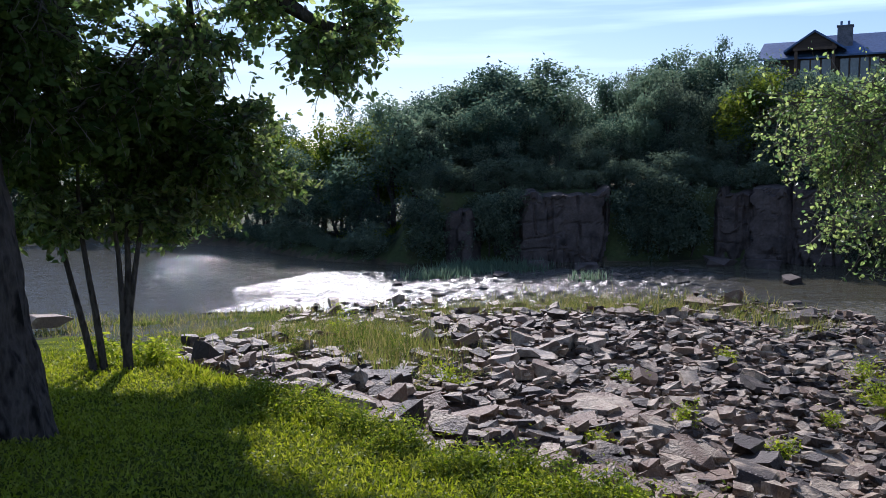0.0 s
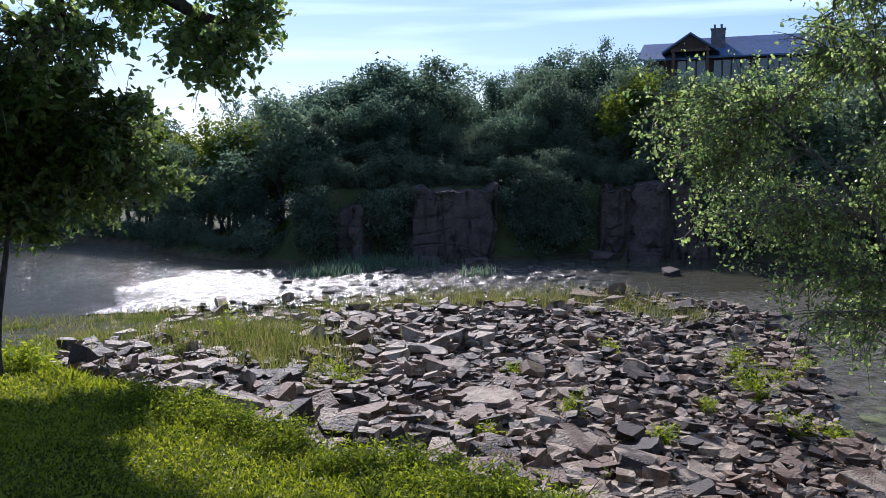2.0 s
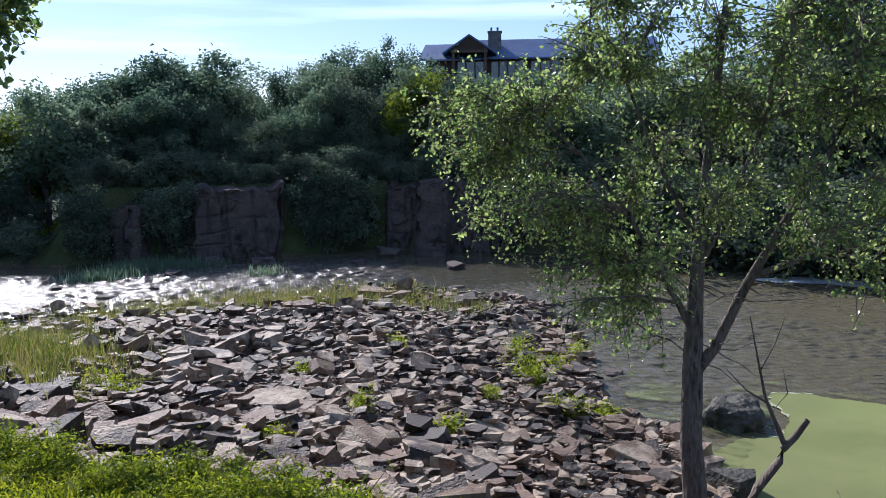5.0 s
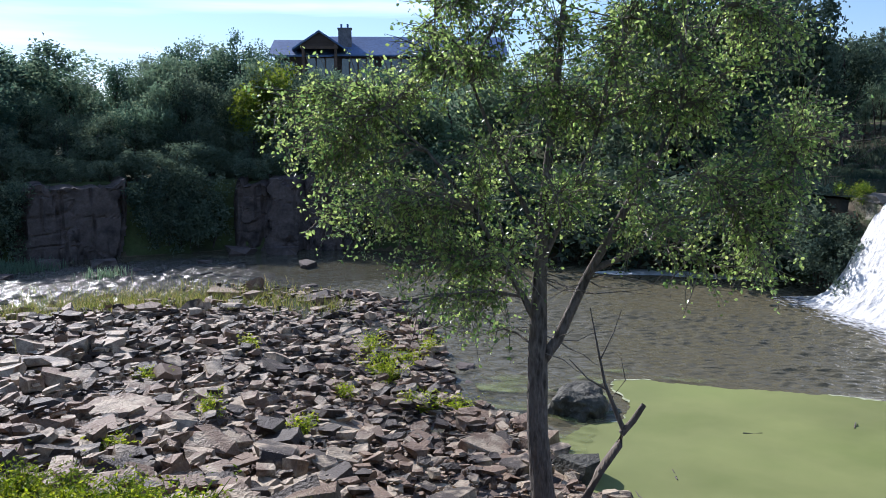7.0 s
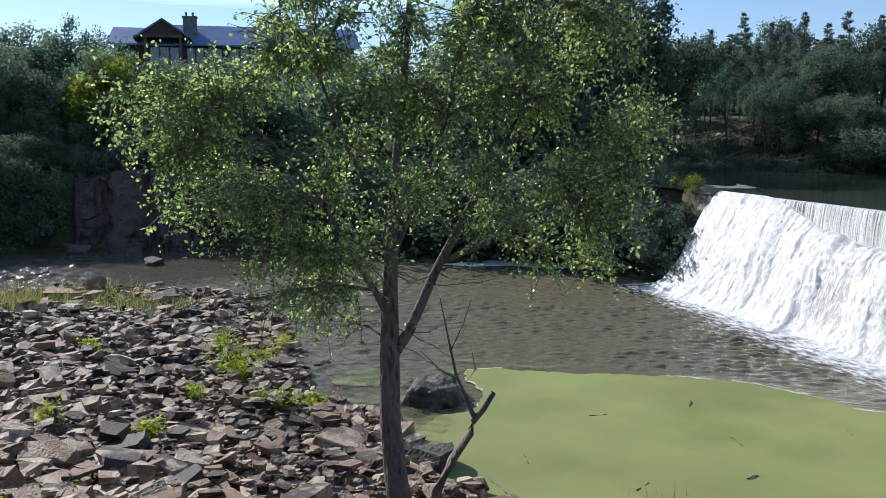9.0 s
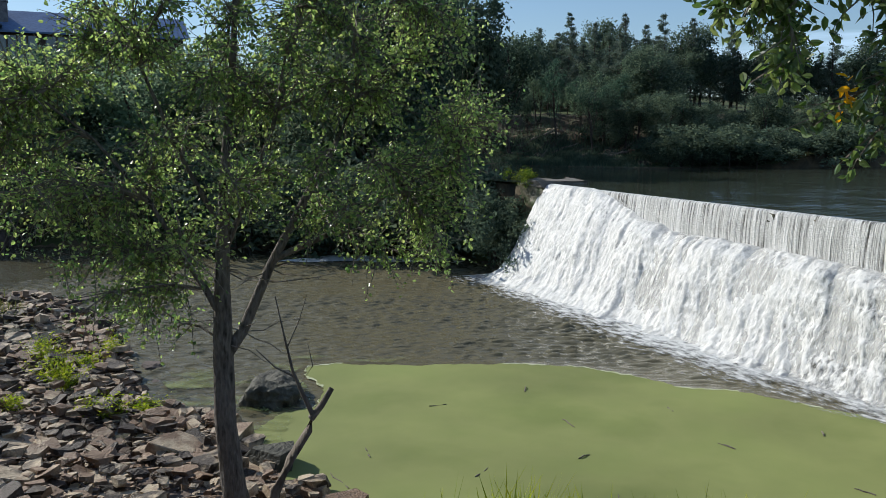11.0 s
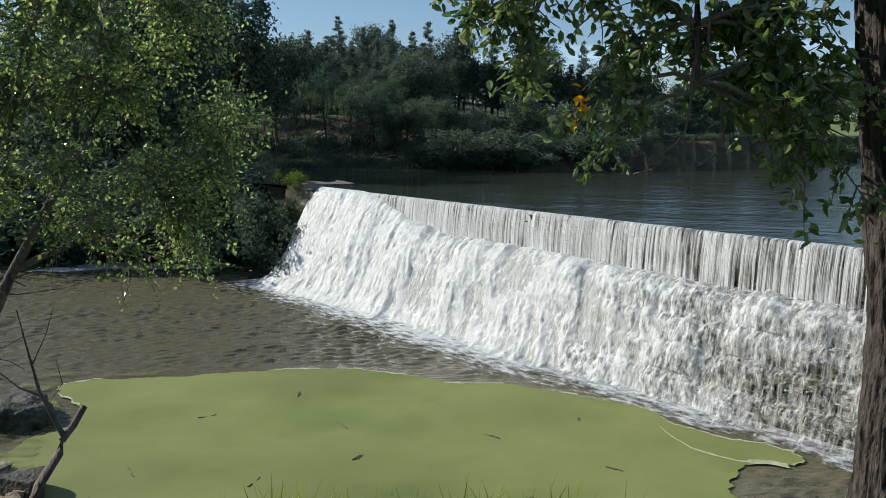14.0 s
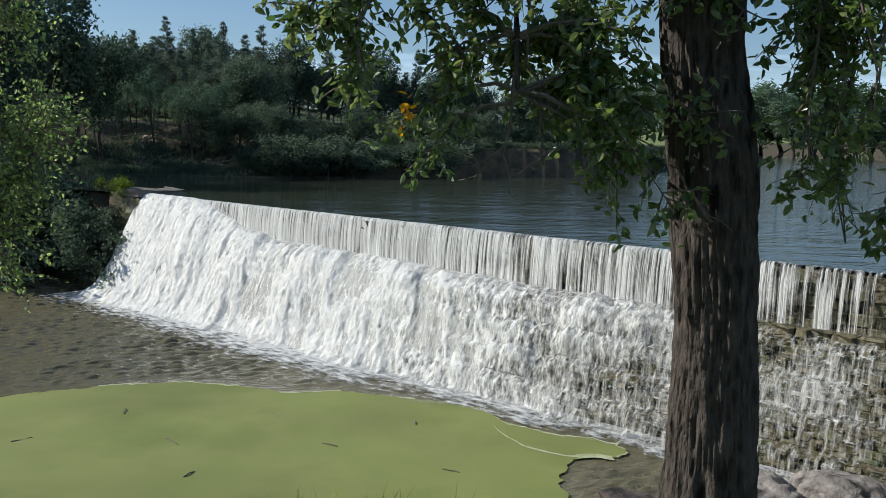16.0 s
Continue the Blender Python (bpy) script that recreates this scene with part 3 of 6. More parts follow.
# low far bank, left of the bluff
for i in range(24):
    az = -30 + 27 * i / 23
    stand_tree((WOOD[i % 6] if i % 2 else LIGHT[i // 2 % 2]), az, shore_distance(az) + r.uniform(7, 14), float(skyline(az)) - r.uniform(0, 1.4), "tree", "green tree on the low far bank, lit from behind", "trees on the far bank", 1.15)
for i, (az, d, e) in enumerate([(-5.6, 62, 2.9), (-4.6, 60, 2.2), (-7.6, 62, 1.2), (-6.4, 59, 1.2), (-9.6, 64, 1.4), (-6.9, 60, 0.2), (-11.5, 66, 1.0)]):
    stand_tree(LIGHT[i % 2], az, d, e, "tree", "bright yellow-green tree on the far bank", "trees on the far bank", 1.1)
for i in range(26):
    az = -30 + 25 * i / 25
    stand_tree((DARK + WOOD[:2])[i % 5], az, shore_distance(az) + r.uniform(3, 6), r.uniform(-2.6, -0.6), "tree", "low dark tree on the shaded far bank", "trees on the far bank", 1.3)
for i in range(44):
    az = -30 + 28 * i / 43
    d = shore_distance(az) + r.uniform(0.2, 2.2)
    if -4.6 < az < -2.3:
        continue
    stand_tree(SHRUB[i % 3], az, d, math.degrees(math.atan((r.uniform(1.3, 2.6) - EYE) / d)), "shrub", "dark shrub hanging over the far bank's water", "shrubs on the far bank", 1.2, "shrub")
v, f = joined([tube(bent((-3.2, 56.6, 0.9), (-5.2, 57.6, 5.6), 8, 0.05, r=r), np.linspace(0.2, 0.08, 8), 8), tube(bent((-4.1, 57.1, 3.2), (-4.3, 57.0, 6.5), 6, 0.08, r=r), np.linspace(0.1, 0.03, 6), 6)])
o = thing("leaning_tree", "tree leaning out of a sunlit clearing on the far bank", "tree")
part("trunk", mesh_of("trunk", v, f, BARK_GREY, smooth_shade=True), o)
part("crown", mesh_of("crown", *flakes(clumped([(-5.2, 57.4, 5.8), (-4.6, 57, 6.6), (-5.9, 57.3, 5.2), (-4.2, 57, 5.0), (-5.0, 57.5, 7.2), (-3.6, 57.2, 5.6)], 170, 0.5, r), 0.2, r), LEAF_LIGHT), o)
# bank between the bluff and the dam
for i in range(30):
    t = i / 29
    az = 24 + 27.5 * t
    d = 53 - 12.5 * t ** 0.8 + r.uniform(-1, 2.5)
    stand_tree(SHRUB[i % 3], az, d, r.uniform(-3.6, -0.6), "shrub", "dense dark shrub hanging over the water", "shrubs by the dam", 1.35, "shrub")
for i in range(14):
    t = i / 13
    az = 28 + 20.5 * t
    stand_tree(WOOD[i % 6], az, 55 - 9 * t + r.uniform(0, 4), skyline(az) - r.uniform(0, 3.5), "tree", "tall dark leafy tree on the bank beside the dam", "trees by the dam")
for az, d, e in ((47.6, 50, 8.0), (46, 48, 8.4)):
    stand_tree(WOOD[1], az, d, e, "tree", "large dark leafy tree at the end of the dam", "trees by the dam")
for i, (az, d, e) in enumerate([(43.5, 46, 10.0), (45.5, 47, 10.8), (48.5, 47.5, 10.6), (51, 55.5, 9.8), (53, 56, 8.4), (54.8, 57, 6.6), (49.8, 52, 7.0)]):
    stand_tree(DARK[i % 3], az, d, e, "tree", "tall dark dense tree behind the end of the dam", "trees by the dam", 0.8)
# evergreen slope above the pond
SHORE_D = ([51, 54, 64.7, 76, 86.4, 89], [54, 53.7, 52.6, 59.8, 77, 103])
for i in range(66):
    az = 51.5 + 36.5 * ((i * 0.618034) % 1)
    top = np.interp(az, [52, 56, 58, 60, 62, 66, 72, 80, 88], [5.6, 6.4, 7.2, 6.8, 7.2, 6.6, 6.2, 5.2, 4.6])
    back = (i * 0.381966) % 1
    pine = i % 3 != 0
    d = np.interp(az, *SHORE_D) + (12 if az < 62 else 5) + 26 * back
    stand_tree(PINE[i % 3] if pine else DARK[i % 3], az, d, top - 0.3 - (0 if i % 3 == 0 else 0.5 + 3.0 * (1 - back) * r.uniform(0.3, 1)), "evergreen_tree" if pine else "tree",
               "dark evergreen on the slope above the pond" if pine else "dark leafy tree on the slope above the pond", "trees above the pond", 1.15 if pine else 0.95)
for i in range(56):
    az = 51 + 38 * i / 55
    d = np.interp(az, *SHORE_D) + 0.8 + r.uniform(0, 2.5)
    stand_tree(SHRUB[i % 3], az, d, (-2.2 if az < 63 else -0.9) + r.uniform(-0.3, 0.6 if az < 63 else 1.0), "shrub", "dark shrub along the pond's far shore", "shrubs by the pond", 1.7, "shrub")
for i in range(30):
    az = 61 + 27 * i / 29
    stand_tree(DARK[i % 3], az, np.interp(az, *SHORE_D) + 4 + r.uniform(0, 3), r.uniform(1.0, 2.8), "tree", "dark leafy tree overhanging the pond's far shore", "trees above the pond", 1.25)

for i in range(24):
    az = 51 + 37 * i / 23
    stand_tree(DARK[i % 3], az, np.interp(az, *SHORE_D) + 38 + r.uniform(0, 10), 3.6 + r.uniform(-0.6, 1.2), "tree", "dark leafy tree at the back of the slope", "trees above the pond", 1.4)
for i in range(36):
    az = 50.5 + 14 * ((i * 0.618034) % 1)
    back = (i * 0.381966) % 1
    stand_tree(PINE[i % 3] if i % 4 else DARK[i % 3], az, 61 + 22 * back, np.interp(az, [50, 56, 58, 60, 62, 66], [6.4, 6.2, 7.0, 6.4, 7.2, 6.4]) - 3.4 * (1 - back) * r.uniform(0.2, 1) - r.uniform(0.4, 1.2),
               "evergreen_tree", "dark evergreen with a bare lower trunk on the red slope", "trees above the pond", 1.2)
for i in range(26):
    az = 50.5 + 14.5 * i / 25
    stand_tree(SHRUB[i % 3], az, r.uniform(69, 76), r.uniform(1.8, 3.2), "shrub", "dark undergrowth on the red slope", "undergrowth on the slope", 1.9, "shrub")
for i in range(46):
    az = 65 + 25 * i / 45
    stand_tree(SHRUB[i % 3], az, np.interp(az, *SHORE_D) + r.uniform(-0.3, 1.2), r.uniform(-0.9, 0.7), "shrub", "dark shrub hanging over the pond's far shore", "shrubs by the pond", 1.5, "shrub")
for i, (az, e) in enumerate([(56.6, 6.6), (58.5, 7.5), (60.1, 6.9), (61.0, 6.6), (61.9, 7.4), (63.2, 6.7), (64.2, 7.3), (66, 7.0), (68.3, 6.6), (71, 6.5), (74, 6.2)]):
    stand_tree(PINE[i % 3], az, 70 + 3 * (i % 3), e - 0.25, "evergreen_tree", "spiky-topped evergreen on the skyline above the pond", "trees above the pond", 0.8)
for i in range(22):
    az = 53.6 + 8.6 * ((i * 0.618034) % 1)
    stand_tree(AIRY[i % 3], az, r.uniform(57, 66), r.uniform(2.2, 4.6), "tree", "slender dark tree with a bare lower trunk on the red slope", "trees above the pond", 0.75)
for i in range(34):
    az, d = radians(r.uniform(53.5, 62.5)), r.uniform(55.5, 63)
    x, y, a, L = d * math.sin(az), d * math.cos(az), r.uniform(-0.5, 0.9), r.uniform(0.7, 2.4)
    ends = [(x + s * L * math.cos(a), y - s * L * math.sin(a)) for s in (-0.5, 0.5)]
    v, f = tube(bent((*ends[0], ground_at(*ends[0]) + 0.1), (*ends[1], ground_at(*ends[1]) + 0.15), 5, 0.05, r=r), np.linspace(0.1, 0.05, 5) * r.uniform(0.5, 1.1), 6)
    tagged(new("fallen_log", mesh_of("fallen_log", v, f, TWIG if i % 3 else BARK, smooth_shade=True)), "fallen bare log lying on the red slope", "log", "fallen logs")
# distant tree line behind the far field
for i in range(26):
    az = 86 + 22 * i / 25
    stand_tree(WOOD[i % 6], az, r.uniform(560, 640), 3.6 + r.uniform(-0.5, 0.6), "tree", "distant tree on the hill behind the field", "distant trees", 1.6)

# ---------------------------------------------------------------- cliffs


def crag(seed, w, h, d):
    """A massive rock face, w wide and h high: joints cut it into flat, unevenly set planes; its top edge is ragged."""
    nx, nz = int(w / 0.11), int(h / 0.11)
    V = []
    for i in range(nx + 1):
        x = -w / 2 + w * i / nx
        end = min(1, (w / 2 - abs(x)) / 0.5)
        top = h * (0.88 + 0.06 * noise.cell(Vector((x * 0.7, seed, 0))) + 0.1 * noise.noise(Vector((x * 0.9, seed, 4)))) * (0.6 + 0.4 * end)
        for j in range(nz + 1):
            z = top * j / nz
            wob = 0.25 * noise.noise(Vector((x * 1.2, z * 0.8, seed)))
            big = noise.cell(Vector((x * 0.42 + wob, z * 0.22 + wob, seed)))
            small = noise.cell(Vector((x * 1.3 + wob, z * 0.5 + wob, seed + 3)))
            crack = max(0.0, 1 - abs(noise.noise(Vector((x * 1.1, z * 0.12, seed + 8)))) / 0.05)
            ledge = max(0.0, 1 - abs(noise.noise(Vector((x * 0.2, z * 0.9, seed + 12)))) / 0.05)
            y = -0.4 * big - 0.14 * small + 0.25 * crack + 0.1 * ledge + 0.05 * noise.noise(Vector((x * 3, z * 3, seed))) + 0.3 * (z / h) + (1 - end) * 0.9
            V.append((x, y, z))
        V.append((x, d + 0.6, top + 0.15))
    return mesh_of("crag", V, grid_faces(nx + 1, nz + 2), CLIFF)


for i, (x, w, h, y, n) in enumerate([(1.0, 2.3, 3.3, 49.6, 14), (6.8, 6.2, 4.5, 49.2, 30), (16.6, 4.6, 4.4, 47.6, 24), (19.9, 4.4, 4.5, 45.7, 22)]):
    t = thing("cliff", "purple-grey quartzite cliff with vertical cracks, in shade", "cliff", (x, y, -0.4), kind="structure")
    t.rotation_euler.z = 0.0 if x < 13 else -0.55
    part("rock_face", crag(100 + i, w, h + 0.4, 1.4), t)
for i in range(18):
    x = [-1.4, 2.8, 3.3, 10.8, 11.6, 12.4, 13.2, 22.6, 23.2][i % 9] + r.uniform(-0.4, 0.4)
    y = 49.4 - 0.012 * max(0, x - 8) ** 2 + r.uniform(-0.3, 0.9)
    s = r.uniform(0.7, 1.3)
    o = thing("shrub", "dark shrub growing in the cleft of the cliff", "shrub", group="shrubs in the cliff")
    o.matrix_basis = pose(x, y, r.uniform(0.0, 1.9), 0, 0, r.uniform(0, 360)) @ Matrix.Diagonal((s, s, s, 1))
    part("trunk", SHRUB[i % 3][0], o)
    part("crown", SHRUB[i % 3][1], o)

# ---------------------------------------------------------------- dam
SPAN = float(np.linalg.norm(DAM_L - DAM_R))
dv = (DAM_L - DAM_R) / SPAN
DAM_POSE = Matrix.Translation((*DAM_R, 0)) @ Matrix.Rotation(math.atan2(dv[1], dv[0]), 4, "Z")
dam = thing("dam", "old stepped stone dam with mossy courses and water falling over it", "dam", kind="structure")
dam.matrix_basis = DAM_POSE
# steps: (top of course, distance downstream of its face)
STEPS = [(3.72, 0.0), (2.25, 0.62), (1.7, 0.85), (1.1, 1.12), (0.5, 1.42), (-0.1, 1.7)]


def solid_profile(name, prof, x0, x1, mat):
    bm = bmesh.new()
    a, b = [[bm.verts.new((x, y, z)) for y, z in prof] for x in (x0, x1)]
    bm.faces.new(a), bm.faces.new(b[::-1])
    for i in range(len(prof)):
        j = (i + 1) % len(prof)
        bm.faces.new((a[j], a[i], b[i], b[j]))
    bmesh.ops.recalc_face_normals(bm, faces=bm.faces[:])
    return from_bm(name, bm, mat)


prof = [(-0.9, -1.2), (-0.9, 3.72)]
for (z0, y0), (z1, y1) in zip(STEPS, STEPS[1:]):
    prof += [(y0 - 0.1, z0), (y0 - 0.1, z1)]
prof += [(1.3, -1.2)]
part("core", solid_profile("core", prof, -2, SPAN + 0.5, STONE), dam)
block_kinds = []
for i in range(8):
    q = np.random.default_rng(300 + i)
    bm = bmesh.new()
    bmesh.ops.create_cube(bm, size=1)
    bmesh.ops.bevel(bm, geom=bm.edges[:], offset=0.07, segments=1, affect="EDGES")
    for v in bm.verts:
        v.co += Vector(q.normal(0, 0.055, 3))
    block_kinds.append(from_bm("stone", bm, STONE))
q = np.random.default_rng(12)
rest = []
for (z0, y0), (z1, y1) in zip(STEPS, STEPS[1:]):
    rows = 6 if z0 > 3 else 5
    for k in range(rows):
        hgt = (z0 - z1) / rows
        x = -1.9 + q.uniform(0, 0.3)
        while x < 18:
            w = q.uniform(0.22, 0.62)
            m = Matrix.Translation((x + w / 2, y0 - 0.17 + q.uniform(-0.1, 0.11), z1 + hgt * (k + 0.5))) @ Matrix.Diagonal((w * 0.97, 0.34, hgt * 0.96, 1))
            if 2.0 < x < 5.5:
                o = part("stone", block_kinds[q.integers(8)], dam)
                o.matrix_basis = m
            else:
                rest.append((q.integers(8), m))
            x += w
for x0, x1, top in ((-1.9, 2.6, 2.95), (2.6, 6.0, 2.62)):
    rows = 3 if top > 2.8 else 2
    for k in range(rows):
        hgt = (top - 2.25) / rows
        x = x0 + q.uniform(0, 0.2)
        while x < x1:
            w = q.uniform(0.25, 0.6)
            rest.append((q.integers(8), Matrix.Translation((x + w / 2, 0.18 + q.uniform(-0.06, 0.06), 2.25 + hgt * (k + 0.5))) @ Matrix.Diagonal((w * 0.97, 0.56, hgt * 0.96, 1))))
            x += w
vs, fs, o = [], [], 0
for k, m in rest:
    me = block_kinds[k]
    for p in me.polygons:
        fs.append([v + o for v in p.vertices])
    vs += [tuple(m @ v.co) for v in me.vertices]
    o += len(me.vertices)
me = bpy.data.meshes.new("stone_courses")
me.from_pydata(vs, [], fs)
me.materials.append(STONE)
tagged(part("stone_courses", me, dam), kind="stuff")


def falling_water(name, cover_left, cover_right, streak, white, fade=None, edge=(0.72, 0.98), bump=0.9):
    """White water that thins out into strands: cover is its share at both ends of the dam, strands follow the object's x and z."""
    m = bpy.data.materials.new(name)
    m.use_nodes = True
    n, l = m.node_tree.nodes, m.node_tree.links
    p = n["Principled BSDF"]
    p.inputs["Roughness"].default_value = 0.35
    p.inputs["Subsurface Weight"].default_value = 0.0
    co, sep, mp = n.new("ShaderNodeTexCoord"), n.new("ShaderNodeSeparateXYZ"), n.new("ShaderNodeMapping")
    l.new(co.outputs["Object"], sep.inputs[0])
    l.new(co.outputs["Object"], mp.inputs[0])
    mp.inputs["Scale"].default_value = streak
    a, b = n.new("ShaderNodeTexNoise"), n.new("ShaderNodeTexNoise")
    a.inputs["Scale"].default_value, a.inputs["Detail"].default_value, a.inputs["Roughness"].default_value = 1.0, 9, 0.68
    b.inputs["Scale"].default_value, b.inputs["Detail"].default_value = 0.55, 3
    l.new(mp.outputs[0], a.inputs["Vector"])
    l.new(co.outputs["Object"], b.inputs["Vector"])
    cov = n.new("ShaderNodeMapRange")
    cov.inputs["From Min"].default_value, cov.inputs["From Max"].default_value = 3.0, SPAN * 0.55
    cov.inputs["To Min"].default_value, cov.inputs["To Max"].default_value = cover_right, cover_left
    l.new(sep.outputs["X"], cov.inputs["Value"])
    add, add2, ramp = n.new("ShaderNodeMath"), n.new("ShaderNodeMath"), n.new("ShaderNodeMapRange")
    l.new(a.outputs["Fac"], add.inputs[0])
    l.new(cov.outputs[0], add.inputs[1])
    if fade:
        thin, out = n.new("ShaderNodeMath"), n.new("ShaderNodeMath")
        thin.operation, out.operation = "MULTIPLY_ADD", "ADD"
        l.new(sep.outputs["Y"], thin.inputs[0])
        thin.inputs[1].default_value, thin.inputs[2].default_value = -fade, fade * 2.0
        l.new(thin.outputs[0], out.inputs[0])
        l.new(cov.outputs[0], out.inputs[1])
        l.new(out.outputs[0], add.inputs[1])
    add2.operation = "MULTIPLY_ADD"
    l.new(b.outputs["Fac"], add2.inputs[0])
    add2.inputs[1].default_value = 0.5
    l.new(add.outputs[0], add2.inputs[2])
    ramp.inputs["From Min"].default_value, ramp.inputs["From Max"].default_value = edge
    l.new(add2.outputs[0], ramp.inputs["Value"])
    tone = n.new("ShaderNodeValToRGB")
    tone.color_ramp.elements[0].color, tone.color_ramp.elements[1].color = (*white[0], 1), (*white[1], 1)
    tone.color_ramp.elements[0].position, tone.color_ramp.elements[1].position = 0.35, 0.62
    l.new(a.outputs["Fac"], tone.inputs[0])
    l.new(tone.outputs[0], p.inputs["Base Color"])
    bp = n.new("ShaderNodeBump")
    bp.inputs["Strength"].default_value, bp.inputs["Distance"].default_value = bump, 0.12
    l.new(a.outputs["Fac"], bp.inputs["Height"])
    l.new(bp.outputs[0], p.inputs["Normal"])
    tr, mx = n.new("ShaderNodeBsdfTransparent"), n.new("ShaderNodeMixShader")
    l.new(ramp.outputs[0], mx.inputs[0])
    l.new(tr.outputs[0], mx.inputs[1])
    l.new(p.outputs[0], mx.inputs[2])
    l.new(mx.outputs[0], n["Material Output"].inputs[0])
    return m


CURTAIN = falling_water("water_curtain", 0.15, 0.0, (13, 3, 0.3), ((0.26, 0.26, 0.24), (0.8, 0.79, 0.76)), edge=(0.7, 0.86))
STRANDS = falling_water("water_strands", 0.08, -0.08, (13, 7, 1.0), ((0.34, 0.335, 0.31), (0.72, 0.71, 0.67)), edge=(0.62, 1.02), bump=0.5)
FROTH = falling_water("white_froth", 0.4, -0.16, (9, 6, 3.2), ((0.45, 0.45, 0.43), (0.76, 0.75, 0.72)), edge=(0.74, 1.0), bump=0.7)
LEDGE = falling_water("ledge_foam", 0.1, -0.07, (4.5, 9, 9), ((0.42, 0.42, 0.4), (0.76, 0.755, 0.73)), edge=(0.74, 0.92), bump=0.6)
SPRAY = falling_water("pool_foam", 0.25, 0.05, (2.6, 5.5, 2.6), ((0.4, 0.42, 0.42), (0.72, 0.72, 0.71)), 0.17)


def fall_sheet(name, prof, x0, x1, step, rough, mat, seed, other=None, end=None):
    """A rough sheet of water that follows a profile of (y, z) along the dam."""
    xs = np.arange(x0, x1, step)
    pr = np.asarray(prof, float)
    d = np.concatenate([[0], np.cumsum(np.hypot(*np.diff(pr, axis=0).T))])
    t = np.arange(0, d[-1], step)
    py, pz = np.interp(t, d, pr[:, 0]), np.interp(t, d, pr[:, 1])
    qr = np.asarray(other if other else prof, float)
    e = np.concatenate([[0], np.cumsum(np.hypot(*np.diff(qr, axis=0).T))])
    qy, qz = np.interp(t / t[-1] * e[-1], e, qr[:, 0]), np.interp(t / t[-1] * e[-1], e, qr[:, 1])
    er = np.asarray(end if end else prof, float)
    g = np.concatenate([[0], np.cumsum(np.hypot(*np.diff(er, axis=0).T))])
    zy, zz = np.interp(t / t[-1] * g[-1], g, er[:, 0]), np.interp(t / t[-1] * g[-1], g, er[:, 1])
    by, bz = py, pz
    V = []
    for x in xs:
        b = float(smooth(8, 20, np.array(x + 2.5 * noise.noise(Vector((x * 0.5, 3, 0))))))
        py, pz = by * (1 - b) + qy * b, bz * (1 - b) + qz * b
        b = float(smooth(SPAN - 9, SPAN - 3.5, np.array(x + 1.5 * noise.noise(Vector((x * 0.8, 7, 0)))))) if end else 0
        py, pz = py * (1 - b) + zy * b, pz * (1 - b) + zz * b
        ty, tz = np.gradient(py), np.gradient(pz)
        k = np.hypot(ty, tz) + 1e-9
        ny, nz = -tz / k, ty / k
        for i in range(len(t)):
            a = 0.9 * noise.noise(Vector((x * 0.6, t[i] * 0.4, seed))) + 0.65 * noise.noise(Vector((x * 2.2 + 0.5 * t[i], t[i] * 0.7, seed + 5))) \
                + 0.3 * (0.5 - 2 * abs(noise.noise(Vector((x * 3.4 + t[i], t[i] * 1.2, seed + 9))))) + 0.17 * (0.5 - 2 * abs(noise.noise(Vector((x * 9, t[i] * 3.2, seed + 13))))) \
                + 0.1 * noise.noise(Vector((x * 17, t[i] * 12, seed + 17)))
            g = rough * max(a + 0.25, -0.2) * 0.62 * min(1, t[i] / 0.3)
            V.append((x, py[i] + ny[i] * g, pz[i] + nz[i] * g))
    return mesh_of(name, V, grid_faces(len(xs), len(t)), mat, smooth_shade=True)


falls = thing("waterfall", "white water pouring over the dam's crest and steps", "waterfall", kind="structure")
falls.matrix_basis = DAM_POSE
part("crest_curtain", fall_sheet("crest_curtain", [(-0.14, 3.8), (-0.04, 3.83), (0.08, 3.78), (0.15, 3.3), (0.2, 2.2)], 0.6, SPAN - 0.4, 0.07, 0.035, CURTAIN, 1), falls,
     "clear water curtain in fine vertical strands")
STEPPED = [(0.1, 2.6), (0.55, 2.48), (0.78, 2.28), (0.88, 1.82), (1.05, 1.72), (1.15, 1.22), (1.34, 1.12), (1.45, 0.62), (1.68, 0.5), (1.8, 0.1), (2.3, -0.05)]
SLOPED = [(0.1, 2.8), (0.5, 2.7), (0.84, 2.45), (1.1, 1.9), (1.38, 1.25), (1.68, 0.6), (2.0, 0.1), (2.4, -0.05)]
STEEP = [(0.0, 3.86), (0.2, 3.76), (0.55, 3.2), (1.0, 2.35), (1.5, 1.35), (2.1, 0.5), (2.6, 0.12), (3.1, -0.05)]
part("strands", fall_sheet("strands", [(y - 0.06, z) for y, z in STEPPED], 0.2, SPAN * 0.75, 0.08, 0.16, STRANDS, 44, SLOPED), falls, "thin threads of water over mossy courses")
part("cascade", fall_sheet("cascade", STEPPED, 0.2, SPAN - 0.2, 0.055, 0.34, FROTH, 30, SLOPED, STEEP), falls, "churning white cascade over the lower steps")
for (z, y) in STEPS[1:5]:
    part("ledge_foam", fall_sheet("ledge_foam", [(y - 0.42, z + 0.09), (y - 0.16, z + 0.12), (y, z + 0.04), (y + 0.07, z - 0.14), (y + 0.1, z - 0.34)], 0.4, SPAN * 0.62, 0.06, 0.12, LEDGE, 70 + z), falls, "broken white foam spilling off a stone course")
